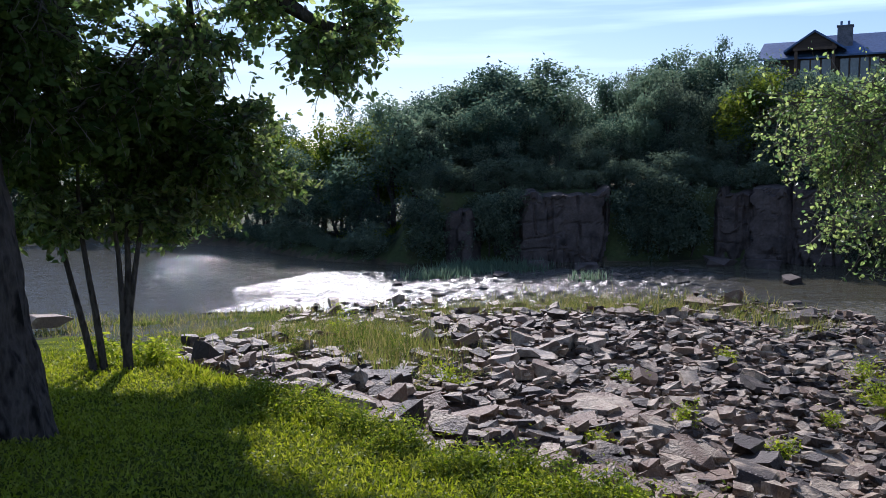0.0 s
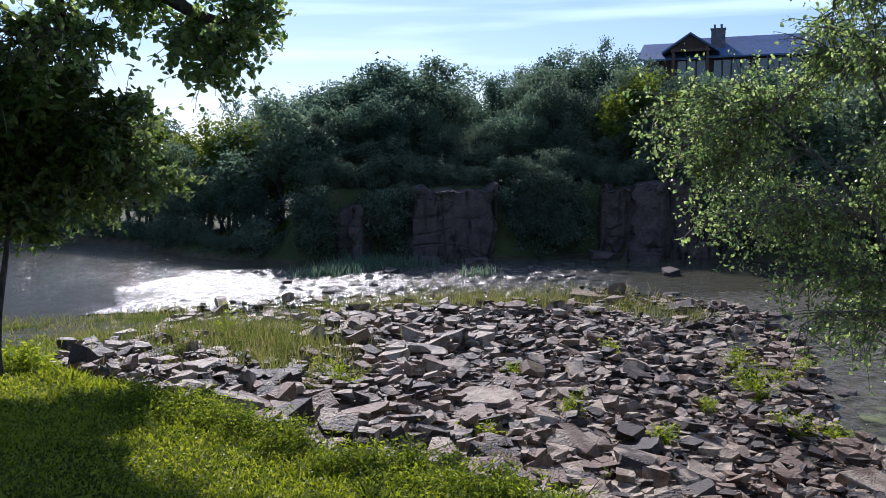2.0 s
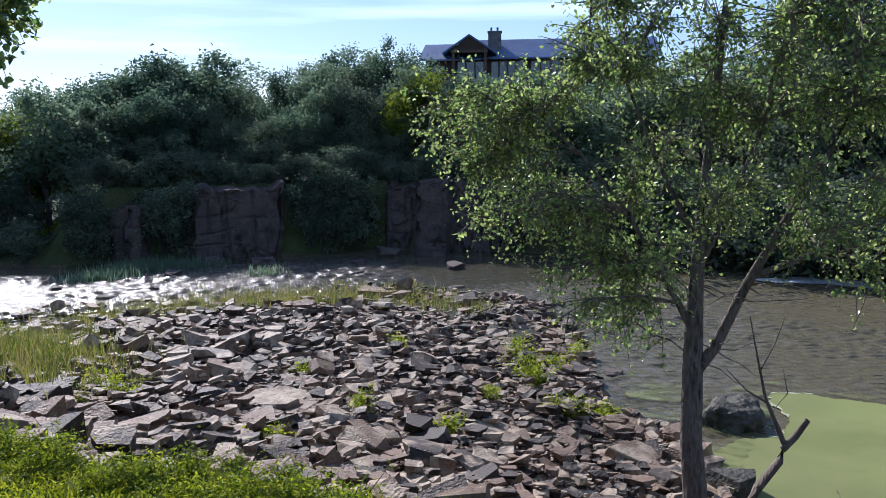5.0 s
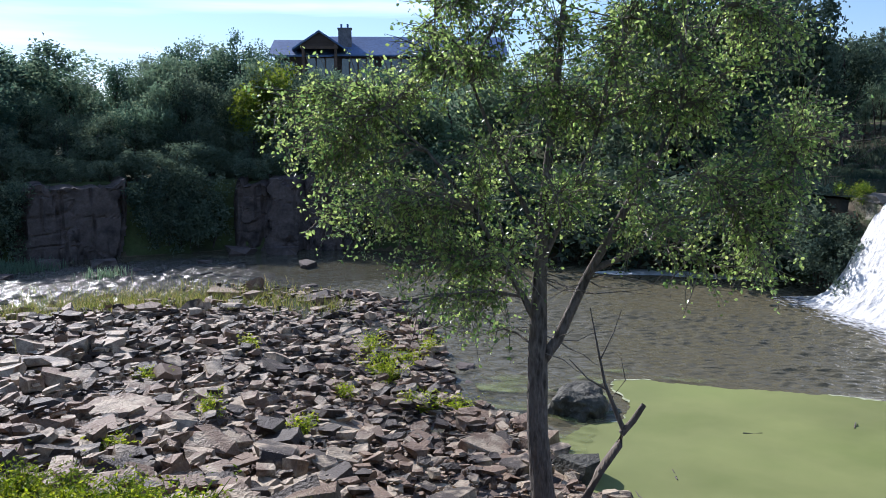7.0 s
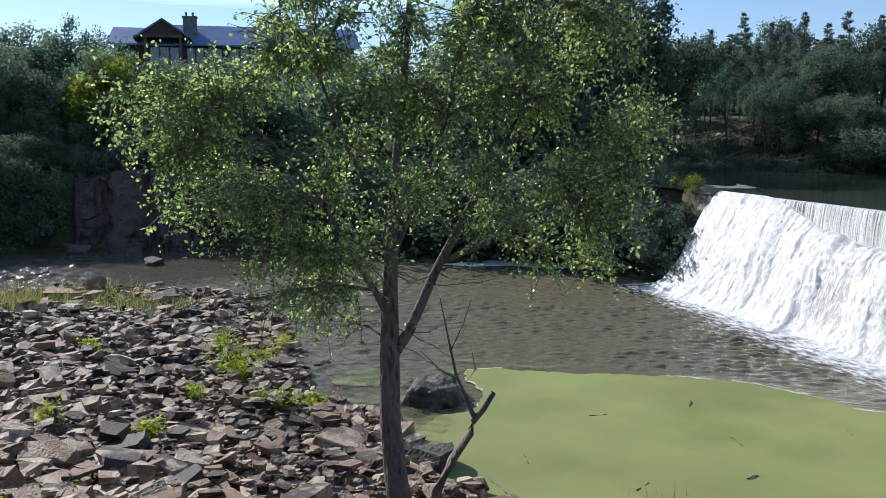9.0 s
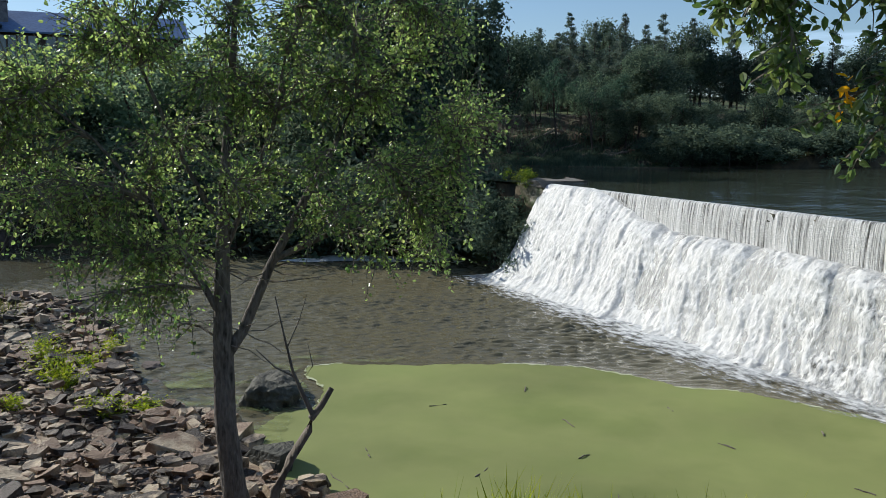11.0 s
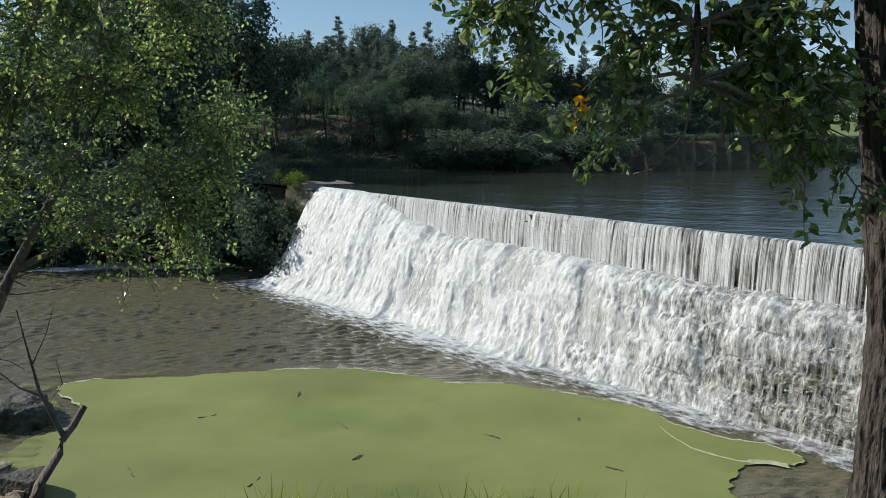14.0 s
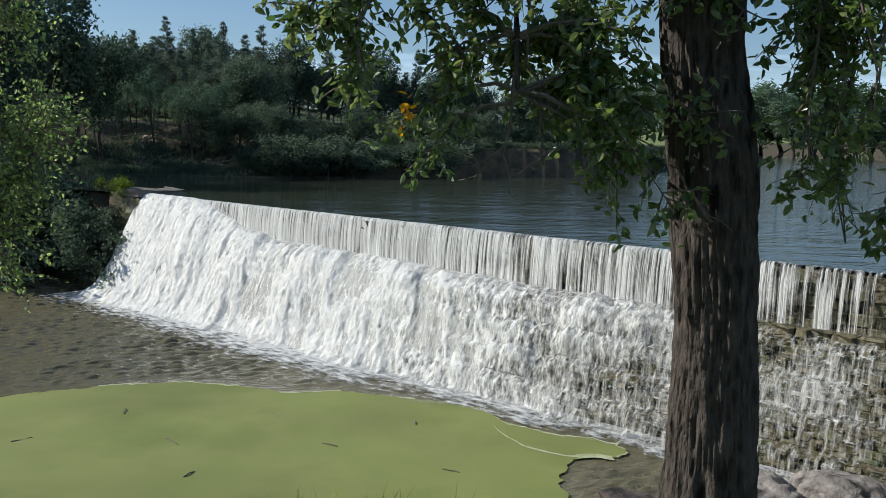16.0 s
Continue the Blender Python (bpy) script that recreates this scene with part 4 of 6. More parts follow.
part("foam_apron", fall_sheet("foam_apron", [(1.5, 0.1), (1.8, 0.09), (2.2, 0.075), (2.6, 0.05)], 0.5, SPAN + 1.0, 0.15, 0.03, SPRAY, 60, [(1.6, 0.1), (2.5, 0.09), (3.6, 0.08), (4.8, 0.06)]), falls, "broken foam on the pool at the foot of the falls")
# left abutment
ab = thing("abutment", "weathered concrete cap at the far end of the dam", "abutment", kind="structure")
ab.matrix_basis = DAM_POSE
for nm, mat, boxes in (("pier", STONE, ((SPAN - 0.4, SPAN + 0.9, -1.5, 0.45, -0.5, 3.72), (SPAN - 0.1, SPAN + 1.6, 0.2, 0.9, -0.5, 2.2))), ("cap", CONCRETE, ((SPAN - 0.5, SPAN + 0.7, -1.6, 0.5, 3.74, 3.98),))):
    bm = bmesh.new()
    for x0, x1, y0, y1, z0, z1 in boxes:
        bmesh.ops.create_cube(bm, size=1, matrix=Matrix.Translation(((x0 + x1) / 2, (y0 + y1) / 2, (z0 + z1) / 2)) @ Matrix.Diagonal((x1 - x0, y1 - y0, z1 - z0, 1)))
    bmesh.ops.subdivide_edges(bm, edges=bm.edges[:], cuts=5, use_grid_fill=True)
    for v in bm.verts:
        v.co += Vector((0.32, 0.32, 0.13)) * (noise.noise(v.co * 1.3) + 0.6 * noise.noise(v.co * 4))
    part(nm, from_bm(nm, bm, mat), ab)
for i, (x, y, z, s) in enumerate([(0.2, 1.3, 0.1, 1.0), (1.2, 1.4, 0.3, 1.3), (2.3, 1.2, 0.6, 1.4), (0.9, 1.1, 1.2, 0.9), (2.0, 1.1, 1.2, 0.9), (3.2, 0.9, 0.9, 1.2)]):
    o = thing("shrub", "dark shrub crowding the end of the dam", "shrub", group="shrubs by the dam")
    o.matrix_basis = DAM_POSE @ pose(SPAN + x, y, z - 0.2, 0, 0, 70 * i) @ Matrix.Diagonal((s, s, s, 1))
    part("trunk", SHRUB[i % 3][0], o)
    part("crown", SHRUB[i % 3][1], o)

# ---------------------------------------------------------------- rocks


def rock_mesh(seed, flat, mat, corners=13, bevel=True):
    """An angular block of split quartzite, one metre long: the hull of points near a box's surface."""
    q = np.random.default_rng(seed)
    bm = bmesh.new()
    k = np.array((1, q.uniform(0.55, 0.95), flat * q.uniform(0.75, 1.25)))
    bmesh.ops.create_cube(bm, size=1)
    for v in bm.verts:
        v.co = Vector((np.array(v.co) + q.normal(0, 0.12, 3)) * k)
    bmesh.ops.triangulate(bm, faces=bm.faces[:])
    for _ in range(max(4, corners // 3)):
        n = q.normal(0, 1, 3) * (1, 1, 0.8)
        n /= np.linalg.norm(n)
        reach = float(np.abs(n * k * 0.5).sum())
        cut = bmesh.ops.bisect_plane(bm, geom=bm.verts[:] + bm.edges[:] + bm.faces[:], plane_co=Vector(n * reach * q.uniform(0.5, 0.84)), plane_no=Vector(n), clear_outer=True)
        rim = [e for e in cut["geom_cut"] if isinstance(e, bmesh.types.BMEdge)]
        if rim:
            bmesh.ops.contextual_create(bm, geom=rim)
    bmesh.ops.dissolve_limit(bm, angle_limit=radians(6), verts=bm.verts[:], edges=bm.edges[:])
    bmesh.ops.recalc_face_normals(bm, faces=bm.faces[:])
    if bevel:
        bmesh.ops.bevel(bm, geom=bm.edges[:], offset=0.04, segments=1, affect="EDGES", clamp_overlap=True)
    bmesh.ops.triangulate(bm, faces=bm.faces[:])
    return from_bm("rock", bm, mat)


FLATS = [0.17, 0.25, 0.38, 0.22, 0.3, 0.46, 0.15, 0.26, 0.42, 0.28, 0.19, 0.35, 0.5, 0.14, 0.24, 0.32, 0.2, 0.27, 0.4, 0.17]
ROCKS = [rock_mesh(500 + i, f, QUARTZITE) for i, f in enumerate(FLATS)]
ROCK_LOW = [float(np.array([v.co.z for v in m.vertices]).min()) for m in ROCKS]
q = np.random.default_rng(21)
rubble = thing("rubble_field", "spit of broken pink-grey quartzite blocks, sunlit from behind", "rocks", kind="structure")
many, count = [], 0
N = 16500
cx, cy = q.uniform(-6.5, 15, N), q.uniform(4.8, 36.5, N)
ch, ck = height(cx, cy)
edge = away(TERRACE[:21], cx, cy)
shore = away(NEAR_SHORE, cx, cy)
size = np.exp(q.normal(-1.42, 0.43, N)).clip(0.12, 0.72)
patch = np.exp(-(((cx + 1.9) / 2.1) ** 2 + ((cy - 21.5) / 3.4) ** 2)) + 0.6 * np.exp(-(((cx + 4.5) / 2.4) ** 2 + ((cy - 27) / 4) ** 2)) + 0.75 * np.exp(-(((cx - 4) / 9) ** 2 + ((cy - 34.5) / 2.6) ** 2))
ok = (ck == 1) & (q.uniform(0, 1, N) > patch) & (cx > np.maximum(-2.9 - 0.42 * (cy - 12), -6.4)) & (q.uniform(0, 1, N) < 1.1 - 0.45 * smooth(20, 34, cy))
ok &= edge > 0.22
order = np.argsort(np.hypot(cx - 3, cy - 3))
for i in order:
    if not ok[i]:
        continue
    s = size[i]
    k = int(q.integers(len(ROCKS)))
    lift = q.uniform(-0.18, 0.1) * s + (0.16 if q.uniform() < 0.3 else 0)
    m = pose(cx[i], cy[i], ch[i] - ROCK_LOW[k] * s * 0.75 + lift, q.normal(0, 10), q.normal(0, 10), q.uniform(0, 360)) @ Matrix.Diagonal((s, s, s, 1))
    if count < 300:
        o = part("rock", ROCKS[k], rubble)
        o.matrix_basis = m
    else:
        many.append((k, m))
    count += 1
vs, fs, o = [], [], 0
PLAIN = [rock_mesh(500 + i, f, QUARTZITE, 13, False) for i, f in enumerate(FLATS)]
TRI = [(np.array([v.co[:] for v in m.vertices]), np.array([p.vertices[:] for p in m.polygons])) for m in PLAIN]
for k, m in many:
    a = np.array(m)
    vs.append(TRI[k][0] @ a[:3, :3].T + a[:3, 3])
    fs.append(TRI[k][1] + o)
    o += len(TRI[k][0])
N = 7000
sx, sy = q.uniform(-6.5, 14.5, N), q.uniform(5, 30, N)
sh, sk = height(sx, sy)
for i in np.flatnonzero((sk == 1) & (away(TERRACE[:21], sx, sy) > 0.12) & (sx > np.maximum(-2.9 - 0.42 * (sy - 12), -6.4)) & (q.uniform(0, 1, N) > smooth(16, 30, sy))):
    k, s = int(q.integers(len(PLAIN))), q.uniform(0.06, 0.18)
    a = np.array(pose(sx[i], sy[i], sh[i] + 0.03, q.normal(0, 20), q.normal(0, 20), q.uniform(0, 360))) * s
    a[:3, 3] /= s
    vs.append(TRI[k][0] @ a[:3, :3].T + a[:3, 3])
    fs.append(TRI[k][1] + o)
    o += len(TRI[k][0])
tagged(part("loose_rocks", mesh_of("loose_rocks", np.concatenate(vs), np.concatenate(fs), QUARTZITE), rubble), kind="stuff")


def boulder(seed, at, size, turn, flat, label, tilt=(0, 0), corners=18, mat=None):
    me = rock_mesh(seed, flat, mat or QUARTZITE, corners)
    o = tagged(new("boulder", me), label, "boulder")
    low = min(v.co.z for v in me.vertices) * size
    o.matrix_basis = pose(at[0], at[1], at[2] - low * 0.8, tilt[0], tilt[1], turn) @ Matrix.Diagonal((size, size, size, 1))
    return o


for seed, x, y, s, turn, flat, label, tilt in ((601, 3.1, 17.2, 1.5, 10, 0.26, "long dark-faced quartzite block amid the rubble", (6, 3)), (616, 1.9, 21.2, 1.7, -8, 0.17, "large pale flat slab amid the rubble", (5, 0)),
                                               (604, 6.9, 15.6, 1.5, 60, 0.26, "blue-grey slab tilted over, with a flat glossy face", (20, 6)), (615, 8.9, 13.5, 1.0, 20, 0.4, "blue-grey rock leaning on its neighbours", (18, 8)),
                                               (617, 4.3, 14.5, 0.85, 30, 0.42, "pointed pale rock with a dark face", (10, 14)), (618, 8.8, 12.4, 0.75, -20, 0.45, "broad pale rock at the shore's edge", (6, -4)),
                                               (619, 4.7, 13.1, 1.15, 75, 0.42, "dark square quartzite rock in the rubble", (4, 8)), (620, 6.6, 11.2, 0.9, 15, 0.38, "blocky rock with a rough dark face", (-8, 6)),
                                               (621, 2.2, 11.9, 0.8, 50, 0.4, "pale angular rock near the lawn", (12, 0)), (622, 5.6, 17.6, 1.2, 5, 0.2, "flat grey slab lying on the rubble", (8, 0))):
    boulder(seed, (x, y, ground_at(x, y) - 0.05), s, turn, flat, label, tilt)
boulder(602, (10.1, 34.3, 0.02), 2.0, -20, 0.08, "low tilted slab of pale quartzite by the water", (0, 5))
boulder(603, (12.7, 31.3, -0.1), 1.5, -35, 0.16, "blue-grey quartzite slab at the tip of the spit", (10, -14), mat=CLIFF)
boulder(606, (9.9, 12.1, -0.1), 1.0, 80, 0.45, "dark wet boulder at the pool's edge", (6, 12), 24, mat=WET_ROCK)
boulder(607, (15.3, 29.0, -0.1), 0.9, 15, 0.24, "grey shore rock lying in the shallows", mat=CLIFF)
boulder(608, (14.6, 31.6, -0.1), 1.1, 55, 0.2, "grey flat shore rock lying in the shallows", mat=CLIFF)
def lump(seed, at, size, turn, label, mat):
    """A weathered, rounded boulder with worn hollows; size gives its half-axes."""
    bm = bmesh.new()
    bmesh.ops.create_icosphere(bm, subdivisions=5, radius=1)
    for v in bm.verts:
        c = v.co + Vector((seed, 0, 0))
        k = 1 + 0.3 * noise.noise(c * 1.1) + 0.16 * noise.noise(c * 2.4) - 0.12 * abs(noise.noise(c * 3.1)) + 0.05 * noise.noise(c * 7) + 0.02 * noise.noise(c * 16)
        v.co = Vector((math.copysign(abs(v.co.x) ** 0.8, v.co.x) * size[0], math.copysign(abs(v.co.y) ** 0.8, v.co.y) * size[1], math.copysign(abs(v.co.z) ** 0.75, v.co.z) * size[2])) * k
    o = tagged(new("boulder", from_bm("boulder", bm, mat, True)), label, "boulder")
    o.matrix_basis = pose(*at, 0, 0, turn)
    return o


for seed, x, y, z, s, turn, flat in ((609, 15.7, -1.9, -0.1, 1.3, 15, 0.6), (610, 16.0, -3.1, 0.0, 1.4, 70, 0.55), (627, 15.5, -2.9, -0.1, 1.1, 130, 0.6), (628, 16.1, -4.4, 0.1, 1.5, 200, 0.5), (629, 15.2, -1.2, -0.1, 0.7, 40, 0.6)):
    lump(seed, (x, y, z), (s * 0.55, s * 0.45, s * flat * 0.72), turn, "pale rough boulder at the foot of the dam", PALE_ROCK)
boulder(611, (15.0, 0.35, -0.15), 0.8, 40, 0.3, "dark wet rock at the water's edge below the dam", mat=CLIFF)
boulder(623, (15.1, -0.5, -0.1), 0.8, 10, 0.36, "pale rock at the water's edge below the dam", mat=PALE_ROCK)
boulder(612, (-14.2, 31.4, 0.2), 1.5, 20, 0.3, "dark reddish rock ledge on the river bank")
boulder(613, (-2.45, 11.7, ground_at(-2.45, 11.7)), 0.6, 20, 0.5, "dark rounded rock at the edge of the lawn", mat=CLIFF)
boulder(614, (-6.0, 15.8, ground_at(-6.0, 15.8)), 0.5, 70, 0.4, "reddish rock in the grass")
for i, (x, y, s) in enumerate([(-0.2, 37.6, 0.8), (1.6, 39.4, 0.7), (4, 41, 0.6), (6.5, 41.5, 0.7), (2.8, 43.4, 0.9), (0.2, 44.6, 0.9), (8.5, 43, 0.8), (12, 44, 0.9), (-2.2, 41, 0.7), (5, 46, 1.3), (16, 40, 1.0),
                               (11, 40, 0.7), (7.4, 45.6, 1.4), (16.8, 45.6, 1.8), (14.6, 46.6, 1.5), (13.7, 34.5, 0.7), (12.3, 19.7, 0.6), (11.6, 18.4, 0.4), (3.4, 39.8, 0.5), (9.4, 40.2, 0.6)]):
    boulder(630 + i, (x, y, -0.12), s, 37 * i, 0.4, "wet dark rock in the rapids", mat=CLIFF)

q = np.random.default_rng(44)
for i in range(70):
    az, d = radians(q.uniform(53, 64)), q.uniform(54.5, 64)
    x, y = d * math.sin(az), d * math.cos(az)
    boulder(700 + i % 9, (x, y, ground_at(x, y) - 0.1), q.uniform(0.25, 0.75), q.uniform(0, 360), 0.4, "reddish rock strewn on the slope above the pond", (q.normal(0, 10), q.normal(0, 10)))

lump(645, (12.45, 15.2, -0.05), (0.92, 0.66, 0.62), 40, "dark square boulder standing in the green pool", WET_ROCK)

# ---------------------------------------------------------------- algae


def blob(edge, step, amount, seed):
    """A closed outline made uneven at a fine step."""
    out, s = [], 0
    for (x0, y0), (x1, y1) in zip(edge, edge[1:] + edge[:1]):
        n = max(1, int(math.hypot(x1 - x0, y1 - y0) / step))
        for i in range(n):
            x, y = x0 + (x1 - x0) * i / n, y0 + (y1 - y0) * i / n
            out.append((x + amount * noise.noise(Vector((x * 1.1, y * 1.1, seed))) + 0.45 * amount * noise.noise(Vector((x * 4, y * 4, seed))) + 0.3 * amount * noise.noise(Vector((x * 11, y * 11, seed))),
                        y + amount * noise.noise(Vector((x * 1.1, y * 1.1, seed + 7))) + 0.45 * amount * noise.noise(Vector((x * 4, y * 4, seed + 7))) + 0.3 * amount * noise.noise(Vector((x * 11, y * 11, seed + 7)))))
    return out


sheet("algae_mat", blob(ALGAE_EDGE, 0.07, 0.2, 3), 0.045, ALGAE, "smooth yellow-green algae mat floating on the pool", "algae")

rim_line = [p for p in blob(ALGAE_EDGE, 0.07, 0.2, 3) if p[0] > 12.4 and not (p[1] < 2.4 and p[0] < 17)]
vs, fs = [], []
for i, (x, y) in enumerate(rim_line):
    w = 0.03 + 0.04 * noise.noise(Vector((x * 2, y * 2, 4)))
    vs += [(x - w, y - w * 0.4, 0.05), (x + w, y + w * 0.4, 0.054)]
    if i and noise.noise(Vector((x * 0.8, y * 0.8, 11))) > 0.02 and math.hypot(x - rim_line[i - 1][0], y - rim_line[i - 1][1]) < 0.6:
        fs.append((2 * i - 2, 2 * i - 1, 2 * i + 1, 2 * i))
curl = [(18.57, 3.39), (18.2, 3.32), (17.86, 3.13), (17.5, 2.85), (17.16, 2.48), (16.98, 2.1), (16.86, 1.66), (16.95, 1.35), (17.06, 1.0), (17.05, 0.75)]
fine = [(float(np.interp(u, range(10), [c[0] for c in curl])), float(np.interp(u, range(10), [c[1] for c in curl]))) for u in np.linspace(0, 9, 90)]
o = len(vs)
for i, (x, y) in enumerate(fine):
    w = (0.035 + 0.03 * noise.noise(Vector((x * 3, y * 3, 9)))) * (2.6 if i > 66 else 1)
    x += 0.05 * noise.noise(Vector((x * 3, y * 3, 2)))
    vs += [(x - w, y - w * 0.4, 0.051), (x + w, y + w * 0.4, 0.056)]
    if i:
        fs.append((o + 2 * i - 2, o + 2 * i - 1, o + 2 * i + 1, o + 2 * i))
tagged(new("foam_line", mesh_of("foam_line", vs, fs, SPRAY_LINE)), "thin pale line of foam along the algae's edge", "foam", kind="structure")

# thin torn film of algae between the mat and the rocks
FILM = bpy.data.materials.new("algae_film")
FILM.use_nodes = True
fn, fl = FILM.node_tree.nodes, FILM.node_tree.links
fp, fc, fm, fa, fr, ft, fx = fn["Principled BSDF"], *(fn.new("ShaderNode" + k) for k in ("TexCoord", "Mapping", "TexNoise", "MapRange", "BsdfTransparent", "MixShader"))
fp.inputs["Base Color"].default_value, fp.inputs["Roughness"].default_value = (0.17, 0.2, 0.06, 1), 0.6
fm.vector_type = "TEXTURE"
fm.inputs["Rotation"].default_value, fm.inputs["Scale"].default_value = (0, 0, radians(40)), (1, 2.6, 1)
fa.inputs["Scale"].default_value, fa.inputs["Detail"].default_value, fa.inputs["Roughness"].default_value = 1.5, 8, 0.62
fr.inputs["From Min"].default_value, fr.inputs["From Max"].default_value, fr.inputs["To Max"].default_value = 0.47, 0.66, 0.75
fl.new(fc.outputs["Object"], fm.inputs[0])
fl.new(fm.outputs[0], fa.inputs["Vector"])
fl.new(fa.outputs["Fac"], fr.inputs["Value"])
fl.new(fr.outputs[0], fx.inputs[0])
fl.new(ft.outputs[0], fx.inputs[1])
fl.new(fp.outputs[0], fx.inputs[2])
fl.new(fx.outputs[0], fn["Material Output"].inputs[0])
sheet("algae_film", blob([(9.9, 11.6), (10.7, 12.9), (11.8, 14.0), (13.0, 14.3), (14.0, 16.2), (14.8, 16.9), (16.4, 15.0), (16.9, 15.2), (15.2, 17.6), (13.4, 17.4), (12.4, 19.0), (11.6, 18.2), (10.9, 16.6), (10.7, 14.2)], 0.15, 0.3, 31), 0.075, FILM, "thin torn film of green algae drifting by the rocks", "algae")

sheet("foam_drift", blob([(26, 30.9), (28.6, 30.5), (30.6, 27.8), (31.7, 25.2), (31.2, 24.2), (29.8, 25.6), (28.3, 28.2), (26.5, 29.8)], 0.2, 0.5, 21), 0.06, FOAM, "white foam drifting along the shaded far bank", "foam")

# ---------------------------------------------------------------- leafy near trees


def sprays(paths, twigs, length, per, size, r, hang=0.35, start=0.25, fine=True, shape=0.55):
    """Twigs off each branch path and leaves along them. Gives tubes and leaf meshes' arrays."""
    tubes, pts = [], []
    for p in paths:
        p = np.asarray(p)
        n = len(p)
        for _ in range(twigs):
            t = r.uniform(start, 1.0) * (n - 1)
            i = min(int(t), n - 2)
            a = p[i] + (p[i + 1] - p[i]) * (t - i)
            d = r.normal(0, 1, 3)
            d /= np.linalg.norm(d)
            d = d + 0.5 * (p[-1] - p[0]) / (np.linalg.norm(p[-1] - p[0]) + 1e-6)
            d[2] -= hang
            d /= np.linalg.norm(d)
            L = length * r.uniform(0.4, 1.2)
            tw = bent(a, a + d * L, 4, 0.1, 0.03, r)
            tubes.append(tube(tw[[0, 2, 3]], (0.006, 0.004, 0.002), 3))
            k = r.integers(max(1, per // 2), per + per // 2)
            u = r.uniform(0.15, 1.05, k)[:, None] * 3
            j = np.clip(u.astype(int), 0, 2)[:, 0]
            pts.append(tw[j] + (tw[j + 1] - tw[j]) * (u - j[:, None]) + r.normal(0, 0.02, (k, 3)))
    return tubes, (ovals if fine else leaves)(np.concatenate(pts), size, r, shape, hang)


def bark_trunk(name, path, radii, mat, sides=40, rings=70, ridge=0.07, seed=1, freq=6.5, zf=1.5):
    """A stout trunk with deep vertical bark ridges."""
    P, R = np.asarray(path, float), np.asarray(radii, float)
    t = np.linspace(0, 1, len(P))
    u = np.linspace(0, 1, rings)
    v, f = tube(np.stack([np.interp(u, t, P[:, k]) for k in range(3)], 1), np.interp(u, t, R), sides)
    c = np.repeat(np.stack([np.interp(u, t, P[:, k]) for k in range(3)], 1), sides, 0)
    a = np.tile(np.arange(sides) * 2 * np.pi / sides, rings)
    w = []
    for p, q_, ang in zip(v, c, a):
        k = noise.noise(Vector((math.cos(ang) * freq, math.sin(ang) * freq, q_[2] * zf + seed))) + 0.5 * noise.noise(Vector((math.cos(ang) * freq * 1.9, math.sin(ang) * freq * 1.9, q_[2] * zf * 2.6 + seed)))
        w.append(q_ + (p - q_) * (1 + ridge * 2.2 * k))
    return mesh_of(name, w, f, mat, smooth_shade=True)


def branchy(name, label, trunk_mesh, limbs, tubes, leafdata, leafmat, at=(0, 0, 0), mat=BARK):
    t = thing(name, label, "tree")
    part("trunk", trunk_mesh, t)
    for p, rad in limbs:
        v, f = tube(p, rad, 8)
        part("limb", mesh_of("limb", v, f, mat, smooth_shade=True), t)
    v, f = joined(tubes)
    tagged(part("twig_spray", mesh_of("twig_spray", v, f, TWIG), t), kind="stuff")
    tagged(part("foliage", mesh_of("foliage", *leafdata, leafmat), t), kind="stuff")
    return t


# the slender tree between the rubble and the pool
r = np.random.default_rng(77)
stem = np.array([(5.68, 7.4, 1.7), (5.6, 7.44, 2.3), (5.54, 7.47, 2.96), (5.54, 7.47, 3.85), (5.55, 7.46, 4.6), (5.6, 7.42, 5.65), (5.68, 7.37, 6.51), (5.72, 7.33, 7.34), (5.78, 7.3, 8.7)])
limbs = [([(5.56, 7.46, 3.7), (5.7, 7.35, 3.95), (5.92, 7.17, 4.6), (6.23, 6.91, 5.36), (6.42, 6.74, 5.8), (6.59, 6.56, 6.33), (6.85, 6.3, 7.3)], np.linspace(0.066, 0.012, 7)),
         ([(5.54, 7.47, 4.1), (5.42, 7.56, 4.4), (5.31, 7.63, 4.61), (5.0, 7.84, 5.3), (4.6, 8.1, 5.9), (4.2, 8.35, 6.3)], np.linspace(0.04, 0.008, 6)),
         ([(5.55, 7.46, 4.7), (5.75, 7.3, 5.3), (6.0, 7.05, 6.2), (6.2, 6.9, 7.2)], np.linspace(0.034, 0.009, 4)),
         ([(5.56, 7.45, 5.0), (5.3, 7.7, 5.7), (5.0, 7.9, 6.6), (4.7, 8.1, 7.3)], np.linspace(0.03, 0.008, 4)),
         ([(5.97, 7.12, 4.7), (6.4, 6.75, 4.95), (6.9, 6.3, 5.4), (7.3, 5.8, 5.7)], np.linspace(0.035, 0.01, 4))]
along = np.array((0.766, -0.643, 0))
depth = np.array((0.643, 0.766, 0))
mid = np.array((5.58, 7.44, 0))
ends = []
